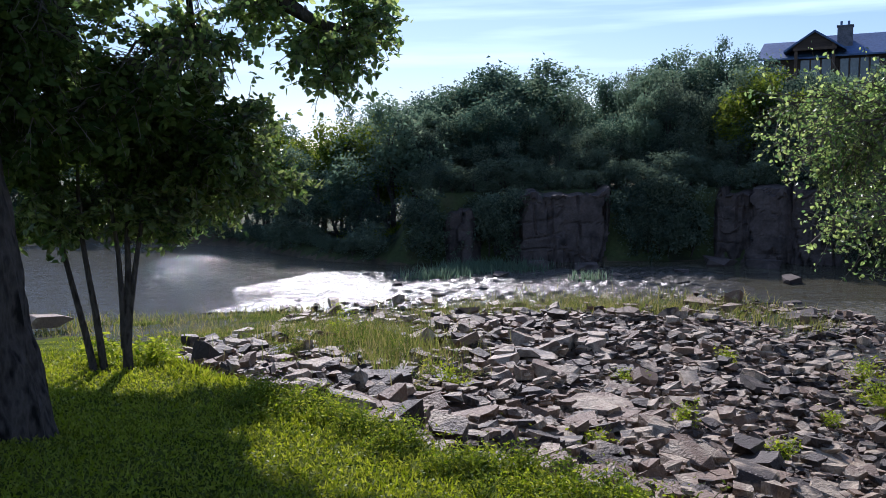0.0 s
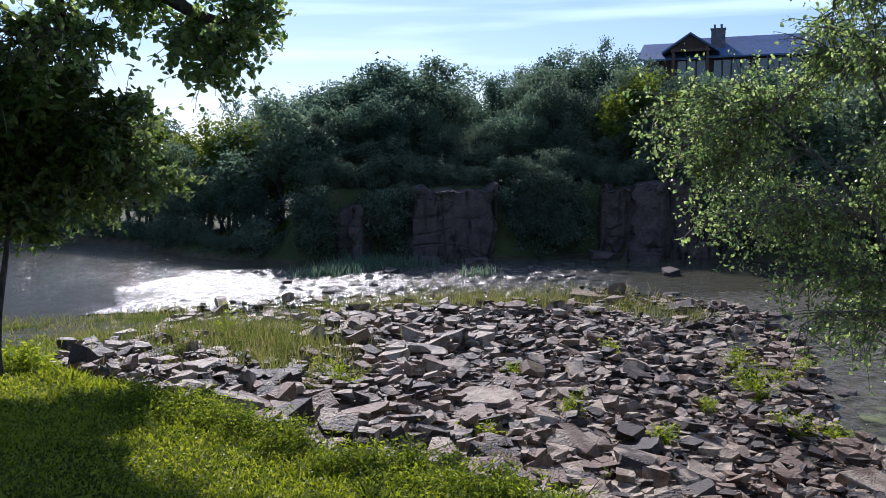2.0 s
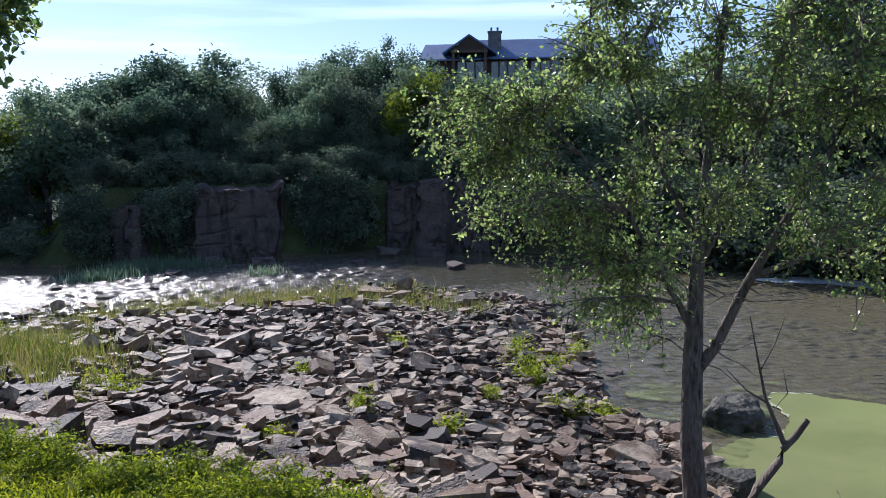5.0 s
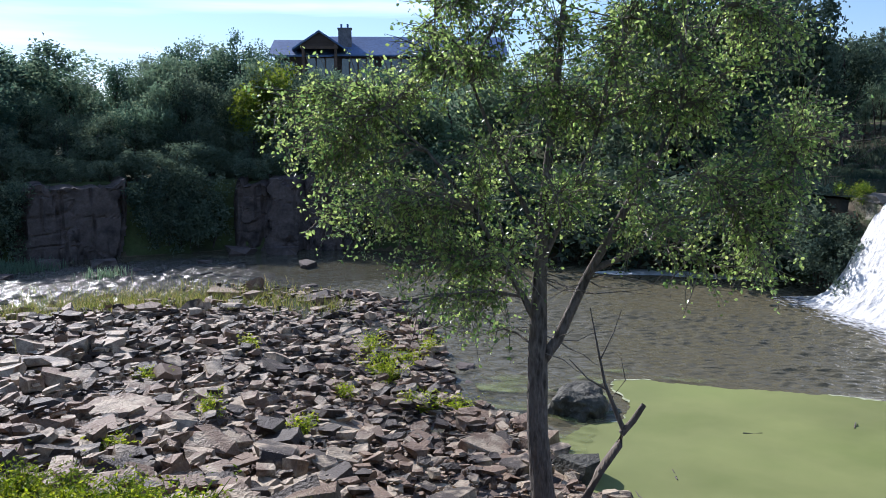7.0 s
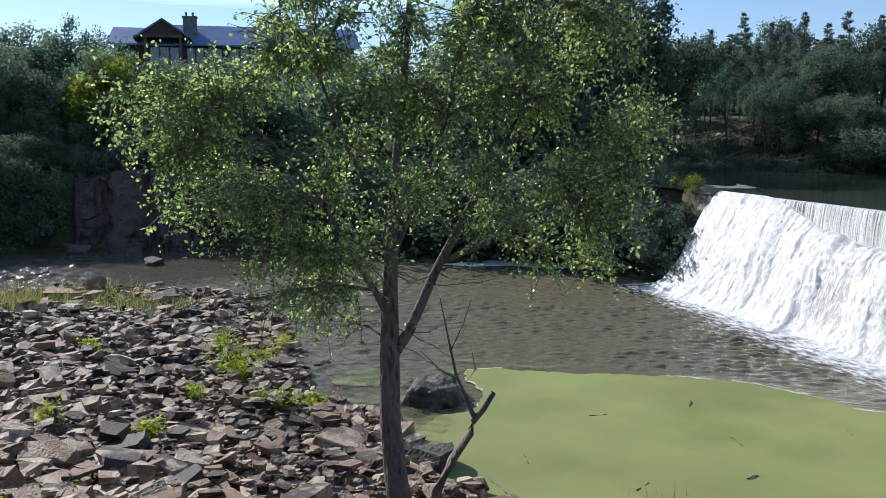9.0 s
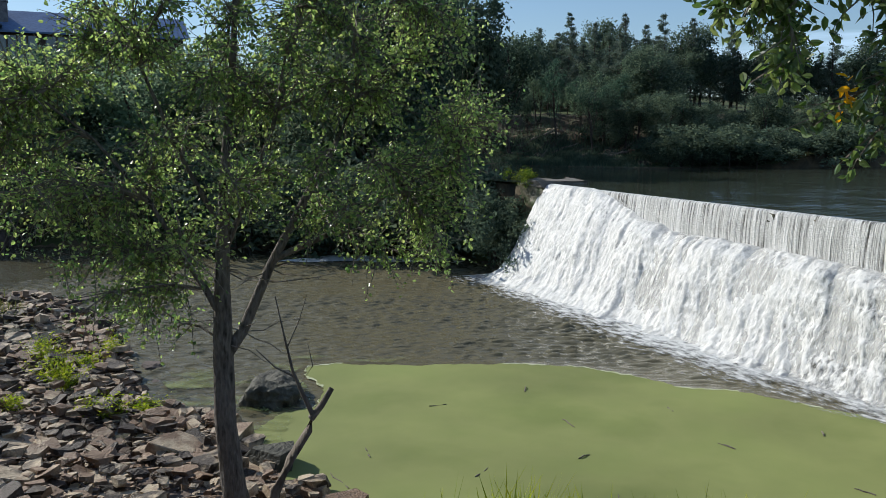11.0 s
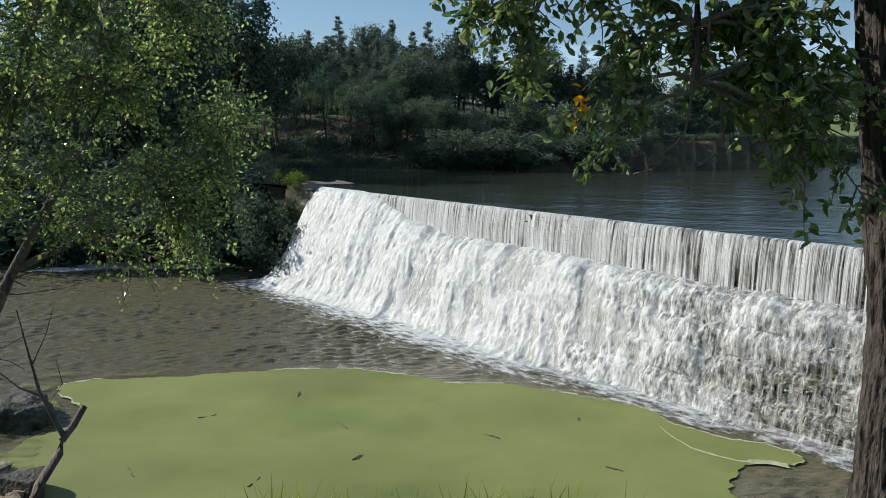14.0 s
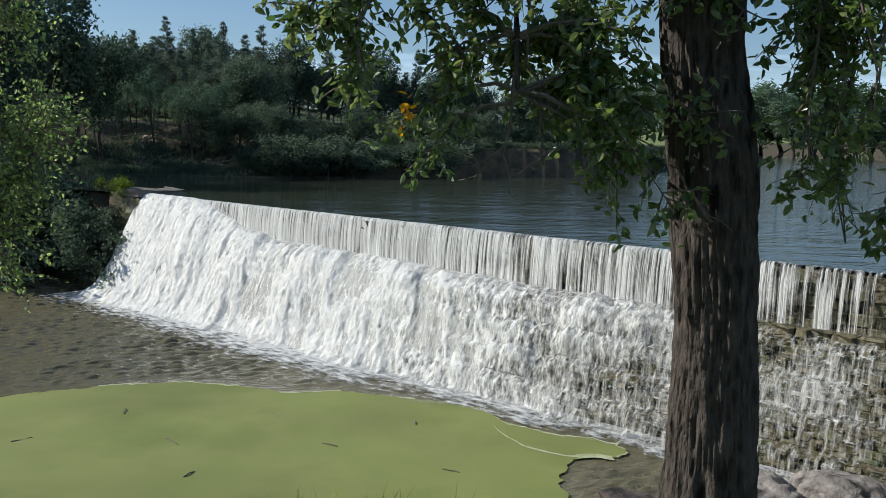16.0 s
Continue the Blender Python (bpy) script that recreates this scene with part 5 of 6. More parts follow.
for u, z in [(-3.0, 6.1), (-2.6, 6.3), (-2.3, 5.9), (-2.1, 6.5), (-1.9, 6.3), (-1.6, 5.5), (-1.4, 6.5), (-1.9, 5.1), (-1.6, 4.7), (-1.2, 4.9), (-0.95, 4.3), (-0.7, 5.5), (-0.5, 6.0), (-0.6, 7.0), (0.0, 6.6),
             (0.1, 7.2), (0.35, 6.3), (0.5, 5.6), (0.1, 5.5), (0.85, 6.9), (1.1, 6.5), (1.0, 7.2), (1.5, 6.1), (1.6, 6.9), (1.9, 6.4), (2.2, 5.7), (2.4, 6.1), (2.6, 5.2), (2.2, 5.1), (2.5, 4.85), (1.5, 5.1), (1.7, 5.5),
             (2.7, 7.0), (2.4, 7.1), (1.0, 5.2), (-1.3, 4.2), (-0.5, 5.0), (2.9, 6.4), (0.5, 8.0), (-0.8, 8.0), (1.4, 7.9), (0.0, 8.8), (2.0, 7.7), (-1.0, 7.0), (-0.6, 7.5), (-1.3, 6.8), (-2.7, 5.7), (-2.4, 5.3), (2.8, 5.6)]:
    for _ in range(3 if z > 6.2 and u > -1.1 or u < -2 else 2):
        ends.append(mid + along * (u * (0.92 if u < 0 else 0.87) + r.normal(0, 0.15)) + depth * r.normal(0, 0.65) + np.array((0, 0, z + r.normal(0, 0.12))))
skeleton_pts = np.concatenate([stem[3:]] + [np.asarray(p)[1:] for p, _ in limbs])
paths, tubes = [], []
for e in ends:
    d = np.linalg.norm(skeleton_pts - e, axis=1) + 0.6 * np.maximum(0, skeleton_pts[:, 2] - e[2] + 0.3)
    s = skeleton_pts[int(np.argmin(d))]
    p = bent(s, e, 6, 0.07, 0.1, r)
    paths.append(p)
    tubes.append(tube(p, np.linspace(0.014, 0.004, 6), 4))
tw, lv = sprays(paths, 38, 0.5, 10, 0.047, r, 0.45, 0.25, True, 0.72)
# bare twigs low in the crown
for _ in range(26):
    s = skeleton_pts[r.integers(0, 9)]
    e = s + along * r.normal(0.2, 0.5) + depth * r.normal(0, 0.3) + np.array((0, 0, r.uniform(-0.3, 0.25)))
    tubes.append(tube(bent(s, e, 5, 0.14, 0, r), np.linspace(0.009, 0.002, 5), 3))
branchy("shore_tree", "slender leafy tree with a forked trunk at the pool's edge",
        bark_trunk("trunk", stem, [0.16, 0.125, 0.112, 0.1, 0.075, 0.05, 0.035, 0.025, 0.01], BARK_GREY, 28, 90, 0.035), limbs, tubes + tw, lv, LEAF, mat=BARK_GREY)

# dead sapling with a broken fork beside it
dead = thing("dead_sapling", "bare dead sapling with a broken fork leaning over the pool", "dead tree")
for nm, p, rad in (("trunk", [(5.85, 7.22, 1.7), (5.93, 7.17, 2.2), (6.06, 7.07, 2.55), (6.2, 6.94, 2.85), (6.24, 6.9, 3.05)], (0.06, 0.055, 0.05, 0.045, 0.04)),
                   ("stub", [(6.22, 6.92, 2.98), (6.3, 6.84, 3.12), (6.38, 6.77, 3.3)], (0.04, 0.035, 0.03)),
                   ("branch", [(6.24, 6.9, 3.0), (6.16, 6.97, 3.25), (6.08, 7.03, 3.5), (6.02, 7.09, 3.9), (5.96, 7.14, 4.3)], (0.03, 0.024, 0.017, 0.011, 0.005)),
                   ("branch", [(6.1, 7.02, 3.44), (5.95, 7.15, 3.55), (5.8, 7.27, 3.75)], (0.013, 0.009, 0.004)),
                   ("branch", [(6.04, 7.07, 3.75), (6.14, 6.98, 4.05), (6.2, 6.93, 4.3)], (0.009, 0.006, 0.003)),
                   ("branch", [(6.13, 6.99, 3.35), (6.24, 6.9, 3.55), (6.2, 6.93, 3.8)], (0.008, 0.006, 0.003))):
    v, f = tube(p, rad, 7)
    part(nm, mesh_of(nm, v, f, TWIG, smooth_shade=True), dead)

# the stout tree at the end of the bank, with hanging leafy branches
r = np.random.default_rng(78)
limbs = [([(5.8, -0.2, 6.7), (5.75, 0.3, 7.3), (5.5, 0.9, 7.4), (5.25, 1.3, 7.2), (5.1, 1.7, 6.95)], np.linspace(0.11, 0.03, 5)),
         ([(5.8, -0.2, 6.9), (5.7, -0.8, 7.5), (5.6, -1.4, 7.5), (5.5, -2, 7.2)], np.linspace(0.1, 0.03, 4)),
         ([(5.6, 0.7, 7.4), (5.3, 0.95, 7.0), (5.14, 0.9, 6.6), (5.11, 0.88, 6.3)], np.linspace(0.04, 0.012, 4))]
ends = [(4.84, 2.16, 6.75), (4.94, 1.93, 6.45), (5.01, 1.72, 6.6), (5.04, 1.63, 6.3), (5.08, 1.5, 6.15), (5.13, 1.3, 6.54), (5.19, 1.03, 6.5), (5.24, 0.77, 6.6), (5.26, 0.58, 6.4), (5.27, 0.42, 6.56), (5.3, 0.24, 6.41),
        (5.3, 0.1, 6.15), (5.28, 0.18, 5.8), (5.75, 0.45, 6.5), (5.75, 0.5, 6.3), (5.8, 0.55, 6.8), (5.02, 1.85, 6.9), (5.2, 0.9, 6.9), (5.2, 1.2, 6.9), (5.3, 0.5, 6.9), (5.35, 0.05, 6.8), (5.66, -0.6, 6.07), (5.65, -0.65, 6.33), (5.62, -0.81, 6.51),
        (5.58, -0.99, 6.69), (5.62, -0.8, 5.85), (5.57, -1.04, 6.05), (5.66, -0.6, 6.61), (5.6, -1.2, 6.3), (5.5, -1.4, 6.0), (5.6, -0.95, 5.5), (5.57, -1.1, 5.6), (5.52, -1.35, 5.75), (5.5, -0.2, 6.9), (4.8, 1.9, 7.1)]
# upper crown mostly out of view, added to shade the trunk below
for _ in range(36):
    ends.append(tuple(np.array([(5.8, 0.5, 7.7), (5.9, 0.4, 8.6), (5.9, -0.4, 8.3), (5.7, -1.0, 8.4), (6.4, 0.8, 8.4)][r.integers(5)]) + r.normal(0, 0.5, 3)))
nodes = np.concatenate([np.asarray(p)[1:] for p, _ in limbs])
paths, tubes = [], []
for e in ends:
    for _ in range(1 if e[1] > 1.6 else 2):
        e2 = np.array(e) + r.normal(0, 0.1, 3)
        s = nodes[int(np.argmin(np.linalg.norm(nodes - e2, axis=1)))]
        p = bent(s, e2, 6, 0.12, 0.08, r)
        paths.append(p)
        tubes.append(tube(p, np.linspace(0.014, 0.004, 6), 4))
tw, lv = sprays(paths, 15, 0.27, 10, 0.07, r, 0.5, 0.45, shape=0.55)
for a, b in (((5.11, 0.9, 6.4), (5.1, 0.95, 5.95)), ((5.1, 0.95, 6.0), (5.08, 1.12, 5.87)), ((5.1, 0.95, 5.95), (5.12, 0.89, 5.72)), ((5.12, 0.88, 6.3), (5.15, 0.6, 6.15)), ((5.14, 0.75, 6.2), (5.13, 0.72, 5.9)),
             ((5.13, 0.72, 5.95), (5.1, 0.86, 5.85)), ((5.2, 0.9, 6.9), (5.14, 0.8, 6.2)), ((5.5, -0.2, 5.6), (5.52, 0.02, 5.95)), ((5.1, 1.0, 5.9), (5.12, 1.2, 5.8))):
    p = bent(a, b, 6, 0.12, 0, r)
    tubes.append(tube(p, np.linspace(0.011, 0.004, 6), 4))
    for _ in range(3):
        s = p[r.integers(1, 5)]
        tubes.append(tube(bent(s, s + r.normal(0, 0.07, 3), 4, 0.1, 0, r), (0.005, 0.004, 0.003, 0.002), 3))
branchy("bank_tree", "stout tree with deeply furrowed bark and drooping leafy branches",
        bark_trunk("trunk", [(5.95, -0.3, 2.6), (5.86, -0.3, 3.5), (5.82, -0.3, 4.0), (5.8, -0.28, 4.9), (5.8, -0.2, 5.9), (5.8, -0.1, 6.6), (5.8, -0.05, 7.6), (5.85, 0, 9.5)],
                   [0.38, 0.325, 0.27, 0.236, 0.25, 0.235, 0.25, 0.18], BARK, 170, 320, 0.055, 3, 13, 2.6), limbs, tubes + tw, lv, LEAF_BIG)

yl = np.random.default_rng(6)
tagged(new("autumn_leaves", mesh_of("autumn_leaves", *ovals(np.array((5.06, 1.47, 6.2)) + yl.normal(0, 0.025, (10, 3)) * (1, 1, 1.6), 0.07, yl, 0.6, 0.5), YELLOW)),
       "small bunch of yellow autumn leaves on a twig", "leaves", kind="stuff")

# the big tree whose trunk and boughs frame the first view
r = np.random.default_rng(79)
limbs = [([(-3.75, 6.9, 6.6), (-3.2, 7.3, 7.6), (-2.5, 7.7, 8.0), (-1.8, 7.9, 7.75), (-1.34, 7.98, 7.35), (-1.06, 8.03, 7.17), (-0.8, 8.05, 7.1)], np.linspace(0.15, 0.03, 7)),
         ([(-3.2, 7.3, 7.6), (-2.5, 7.6, 7.7), (-2.1, 7.81, 7.44), (-2.05, 7.82, 7.0)], np.linspace(0.06, 0.02, 4)),
         ([(-3.8, 6.9, 6.8), (-4.1, 7.6, 7.8), (-4.3, 8.4, 8.8), (-4.2, 9.8, 9.6), (-3.8, 11.4, 10.4), (-3.6, 13.4, 11.0), (-3.6, 16, 11.6)], np.linspace(0.14, 0.03, 7)),
         ([(-3.8, 6.9, 7), (-4.5, 6.3, 8.2), (-5, 5.9, 9.6)], np.linspace(0.14, 0.05, 3)),
         ([(-3.8, 6.9, 7), (-3.2, 6.0, 8.4), (-2.6, 5.2, 9.6), (-2, 3.6, 9.9)], np.linspace(0.14, 0.04, 4)),
         # two limbs out of view, added to carry the shading canopy
         ([(-2.6, 5.2, 9.6), (-3.4, 3.0, 10.2), (-3.0, 0.5, 10.6), (-2.4, -2.5, 10.8)], np.linspace(0.09, 0.03, 4)),
         ([(-4.5, 6.3, 8.2), (-6.0, 4.6, 9.8), (-6.4, 1.6, 10.6), (-6.0, -1.6, 10.8)], np.linspace(0.1, 0.03, 4))]
ends = [(-1.43, 7.97, 7.3), (-1.06, 8.03, 7.08), (-0.67, 8.07, 7.2), (-0.88, 8.05, 6.85), (-1.2, 8.0, 6.95), (-1.0, 8.03, 6.7), (-0.5, 8.09, 7.3), (-2.75, 7.6, 7.14), (-2.42, 7.71, 7.01), (-2.12, 7.81, 7.2), (-1.81, 7.89, 7.0),
        (-1.67, 7.92, 7.3), (-2.3, 7.83, 6.8), (-2.9, 7.5, 6.9), (-3.1, 7.5, 6.6), (-3.0, 7.6, 7.3), (-0.8, 8.0, 7.5), (-1.2, 8, 7.6), (-0.7, 8.2, 7.0), (-2.0, 7.9, 7.6), (-2.6, 7.8, 7.6)]
for _ in range(46):
    c = np.array([(-4.2, 7.6, 8.2), (-3.4, 6.9, 9.2), (-4.8, 6.4, 8.8), (-2.4, 7.0, 9.3), (-3.5, 8.4, 8.6)][r.integers(5)])
    ends.append(tuple(c + r.normal(0, 0.6, 3)))
# crown ends out of view, added to dim the sky light on the lawn
for _ in range(60):
    ends.append((r.uniform(-8.5, -0.6), r.uniform(0.5, 9), r.uniform(8.8, 11)))
# unseen ends placed by the sun's angle to throw shadow on the lawn
reach = 1 / math.tan(SUN_EL)
for _ in range(64):
    e = (r.uniform(-6.2, -2.2), r.uniform(8.4, 12.8), r.uniform(8.3, 10.2))
    if e[0] < -4.8 or e[1] - reach * (e[2] - 4.25) > 4.2:
        ends.append(e)
for _ in range(320):
    x, z = r.uniform(-7.5, -1.3), r.uniform(10.8, 11.8)
    ends.append((x, reach * (z - 3.9) + r.uniform(3.9, 6.5 + 0.55 * max(0, -x - 2.0)), z))
# further unseen ends, west and overhead, added to block sky light
for _ in range(90):
    ends.append((r.uniform(-14, -8.6), r.uniform(-2, 15), r.uniform(9.5, 12)))
for _ in range(170):
    ends.append((r.uniform(-8.5, -0.2), r.uniform(-4, 9), r.uniform(9.6, 11.8)))
for z in (6.15, 6.35, 6.6, 6.85, 7.1, 7.5):
    for x in (-4.6, -4.35, -4.1, -3.9, -3.7, -3.5, -3.3, -3.1):
        ends.append((x + r.normal(0, 0.1), 7.8 + r.normal(0, 0.4), z + r.normal(0, 0.1)))
gap = lambda e: -22 < math.degrees(math.atan2(e[0], e[1])) < -11.5 and 3.5 < math.degrees(math.atan2(e[2] - EYE, math.hypot(e[0], e[1]))) < 14
ends = ends[:21] + [e for i, e in enumerate(ends[21:]) if i % 5 == 0 or not gap(e)]
nodes = np.concatenate([np.asarray(p)[1:] for p, _ in limbs])
paths, tubes = [], []
for e in ends:
    e2 = np.array(e)
    s = nodes[int(np.argmin(np.linalg.norm(nodes - e2, axis=1)))]
    p = bent(s, e2, 6, 0.1, 0.08, r)
    paths.append(p)
    tubes.append(tube(p, np.linspace(0.018, 0.005, 6), 4))
tw, lv = sprays(paths[:21], 30, 0.38, 12, 0.066, r, 0.35, 0.3, shape=0.85)
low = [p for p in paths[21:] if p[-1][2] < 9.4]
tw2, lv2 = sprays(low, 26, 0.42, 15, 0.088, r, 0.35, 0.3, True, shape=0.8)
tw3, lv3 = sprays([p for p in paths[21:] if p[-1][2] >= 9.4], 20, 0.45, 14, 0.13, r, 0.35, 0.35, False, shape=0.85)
tw = tw + tw2 + tw3


def thinned(mesh_data):
    """Drops most leaves where the crown opens towards the sky."""
    v, f = mesh_data
    p = v[f[:, 0]]
    az, el = np.degrees(np.arctan2(p[:, 0], p[:, 1])), np.degrees(np.arctan2(p[:, 2] - EYE, np.hypot(p[:, 0], p[:, 1])))
    open_sky = (az > -23.5) & (az < -8) & (el < 15) & (el > np.interp(az, [-24, -21, -16, -10.5, -8], [8.5, 6.3, 4.9, 4.2, 4]))
    return v, f[~(open_sky & (ripple(p[:, 0] * 3, p[:, 2] * 3, 2.0) < 0.72))]


lv2, lv3 = thinned(lv2), thinned(lv3)
for x, z in ((-1.8, 6.6), (-1.9, 6.5), (-1.7, 6.65), (-2.05, 6.55), (-1.6, 6.8)):
    tubes.append(tube(bent((x - 0.15, 7.85, 7.1), (x, 7.87, z), 5, 0.1, 0, r), np.linspace(0.009, 0.002, 5), 3))
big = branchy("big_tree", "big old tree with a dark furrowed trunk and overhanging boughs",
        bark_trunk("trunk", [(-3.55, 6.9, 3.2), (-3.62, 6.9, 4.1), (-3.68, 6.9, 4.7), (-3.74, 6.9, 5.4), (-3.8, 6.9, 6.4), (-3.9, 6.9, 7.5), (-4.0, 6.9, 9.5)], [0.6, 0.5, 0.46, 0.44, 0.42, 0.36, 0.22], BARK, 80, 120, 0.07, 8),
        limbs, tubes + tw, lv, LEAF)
# inner leaves take the dark copy, so their shade is painted
tagged(part("dense_foliage", mesh_of("dense_foliage", *lv2, LEAF_SHADED), big, "inner leaves coloured dark as deep shade"), kind="stuff")
# leaves of the added canopy, also in the shade-dark colour
tagged(part("upper_foliage", mesh_of("upper_foliage", *lv3, LEAF_SHADED), big, "upper crown out of view, added to shade the lawn"), kind="stuff")

# clump of thin stems with a dense crown, its upper leaves coloured dark as shade
r = np.random.default_rng(80)
stems = [[(-3.8, 10.62, 3.3), (-3.8, 10.62, 4.0), (-3.75, 10.64, 4.6), (-3.74, 10.65, 5.2), (-3.6, 10.7, 6.2)], [(-3.8, 10.62, 3.7), (-3.76, 10.64, 4.2), (-3.66, 10.67, 4.8), (-3.58, 10.7, 5.3), (-3.2, 10.85, 6.2)],
         [(-3.82, 10.6, 3.8), (-3.82, 10.6, 4.3), (-3.84, 10.6, 5.0), (-3.95, 10.55, 6.2)], [(-4.12, 10.5, 3.3), (-4.22, 10.46, 4.0), (-4.34, 10.4, 4.7), (-4.44, 10.36, 5.3), (-4.6, 10.3, 6.2)],
         [(-4.04, 10.53, 3.4), (-4.1, 10.5, 4.2), (-4.17, 10.48, 4.8), (-4.22, 10.46, 5.4), (-4.2, 10.5, 6.3)]]
ends = []
for c in [(-4.63, 10.28, 5.75), (-4.1, 10.51, 6.58), (-4.14, 10.49, 5.73), (-3.53, 10.72, 6.38), (-3.56, 10.71, 5.65), (-2.91, 10.91, 6.44), (-2.95, 10.9, 5.56), (-2.48, 11.02, 6.17), (-2.57, 10.99, 5.4), (-3.28, 10.8, 5.25),
          (-3.99, 10.55, 5.35), (-4.5, 10.34, 5.35), (-3.71, 10.66, 5.2), (-3.2, 10.8, 6.0), (-2.8, 10.9, 5.9), (-3.9, 10.6, 6.1), (-4.4, 10.4, 6.3), (-4.9, 10.2, 6.0), (-5, 10.2, 5.5), (-3.4, 10.7, 6.8), (-4.0, 10.5, 7.0), (-2.2, 11.1, 5.9), (-2.3, 11.0, 6.6), (-2.9, 10.9, 6.9)]:
    for _ in range(3):
        sunny = c[2] < 5.6 or c[0] > -2.6
        ends.append(np.array(c) + (0, 0.9 if sunny else -0.2, 0.22 if c[2] < 5.5 else 0) + r.normal(0, 1, 3) * (0.2, 0.3 if sunny else 0.45, 0.16))
nodes = np.concatenate([np.asarray(p)[2:] for p in stems])
paths, tubes = [], []
for e in ends:
    s = nodes[int(np.argmin(np.linalg.norm(nodes - e, axis=1)))]
    p = bent(s, e, 5, 0.1, 0.06, r)
    paths.append(p)
    tubes.append(tube(p, np.linspace(0.018, 0.005, 5), 4))
tw, lv = sprays(paths, 46, 0.42, 13, 0.1, r, 0.4, 0.2, True, shape=0.6)
t = thing("stem_tree", "clump of thin dark stems with a dense leafy crown", "tree")
for i, p in enumerate(stems):
    v, f = tube(np.stack([np.interp(np.linspace(0, len(p) - 1, 12), np.arange(len(p)), np.array(p)[:, k]) for k in range(3)], 1), np.linspace(0.066 if i == 0 else 0.048, 0.016, 12), 9)
    part("stem", mesh_of("stem", v, f, BARK, smooth_shade=True), t)
v, f = joined(tubes + tw)
tagged(part("twig_spray", mesh_of("twig_spray", v, f, TWIG), t), kind="stuff")
# one crown in two leaf colours: shade painted above, backlight painted at the rim
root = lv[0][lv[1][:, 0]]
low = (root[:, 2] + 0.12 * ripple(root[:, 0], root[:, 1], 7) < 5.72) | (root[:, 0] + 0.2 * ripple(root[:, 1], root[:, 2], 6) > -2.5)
tagged(part("foliage", mesh_of("foliage", lv[0], lv[1][~low], LEAF_SHADED), t), kind="stuff")
tagged(part("lower_foliage", mesh_of("lower_foliage", lv[0], lv[1][low], LEAF_BIG), t, "lower leaves coloured brighter, as if lit through"), kind="stuff")

# ---------------------------------------------------------------- grass and weeds


def blades(x, y, z, h, width, r, lean=0.35):
    """One curved blade of two triangles and a tip at each place."""
    n = len(x)
    a = r.uniform(0, 2 * np.pi, n)
    w = np.stack([np.cos(a), np.sin(a), 0 * a], 1) * (width * r.uniform(0.6, 1.3, n))[:, None]
    l = r.normal(0, lean, (n, 2)) * h[:, None]
    p = np.stack([x, y, z], 1)
    m = p + np.stack([l[:, 0] * 0.35, l[:, 1] * 0.35, h * 0.6], 1)
    t = p + np.stack([l[:, 0], l[:, 1], h], 1)
    v = np.stack([p - w, p + w, m - w * 0.7, m + w * 0.7, t], 1).reshape(-1, 3)
    b = np.arange(n)[:, None] * 5
    f = np.concatenate([b + [0, 1, 3], b + [0, 3, 2], b + [2, 3, 4]], 0)
    return v, f


r = np.random.default_rng(90)
N = 260000
gx_, gy_ = r.uniform(-13, 6.6, N), r.uniform(2.2, 30, N) ** 1.0
keep = r.uniform(0, 1, N) < (1.15 - smooth(6, 26, gy_))
gx_, gy_ = gx_[keep], gy_[keep]
gh, gk = height(gx_, gy_)
keep = (gk == 0) & (gx_ > -0.62 * gy_ - 1.5)
gx_, gy_, gh = gx_[keep], gy_[keep], gh[keep]
ed = away(TERRACE[:21], gx_, gy_)
tuft = 0.5 + 0.5 * ripple(gx_, gy_, 2.1)
hh = (0.03 + 0.045 * tuft + 0.07 * np.exp(-ed / 0.3)) * r.uniform(0.5, 1.4, len(gx_))
tagged(new("lawn_grass", mesh_of("lawn_grass", *blades(gx_, gy_, gh - 0.01, hh, 0.0055 + 0.0004 * np.hypot(gx_, gy_), r, 0.6), BLADE)), "bright green uneven lawn grass on the bank", "grass", kind="stuff")


N = 130000
fx, fy = r.uniform(-5.5, 3.5, N), r.uniform(2.6, 11.5, N)
fh, fk = height(fx, fy)
keep = (fk == 0) & (fx > -0.6 * fy - 0.8) & (r.uniform(0, 1, N) < 1.2 - smooth(6, 12, fy))
fx, fy, fh = fx[keep], fy[keep], fh[keep]
tagged(new("clover", mesh_of("clover", *flakes(np.stack([fx, fy, fh + r.uniform(0, 0.035, len(fx))], 1), 0.034, r, 0.6, -0.5), BLADE)), "short grass and clover covering the lawn", "grass", kind="stuff")


def reed_patch(name, spots, per, hmin, hmax, label, mat, width=0.011, lean=0.22):
    xs, ys, hs = [], [], []
    for x, y, sx, sy in spots:
        n = int(per * sx * sy)
        xs.append(r.normal(x, sx * 0.5, n)), ys.append(r.normal(y, sy * 0.5, n))
        hs.append(r.uniform(hmin, hmax, n))
    xs, ys, hs = (np.concatenate(k) for k in (xs, ys, hs))
    z = np.maximum(height(xs, ys)[0], -0.1)
    tagged(new(name, mesh_of(name, *blades(xs, ys, z, hs, width, r, lean), mat)), label, "grass", kind="stuff")


reed_patch("tall_grass", [(-1.9, 21.5, 2.4, 4), (-1.0, 19.6, 1.4, 2), (-3.6, 24, 2.0, 3), (-1.2, 16.4, 0.7, 1.0)], 230, 0.15, 0.75,
           "dry yellow-green tall grass amid the rocks", REED, 0.009, 0.34)
reed_patch("low_grass", [(-4.6, 26.5, 3, 4.5), (-6.5, 30, 3, 3), (-2.6, 29, 3, 3), (-8.6, 30.5, 3, 2)], 150, 0.08, 0.34, "yellow-green grass between the lawn and the water", REED, 0.012, 0.5)
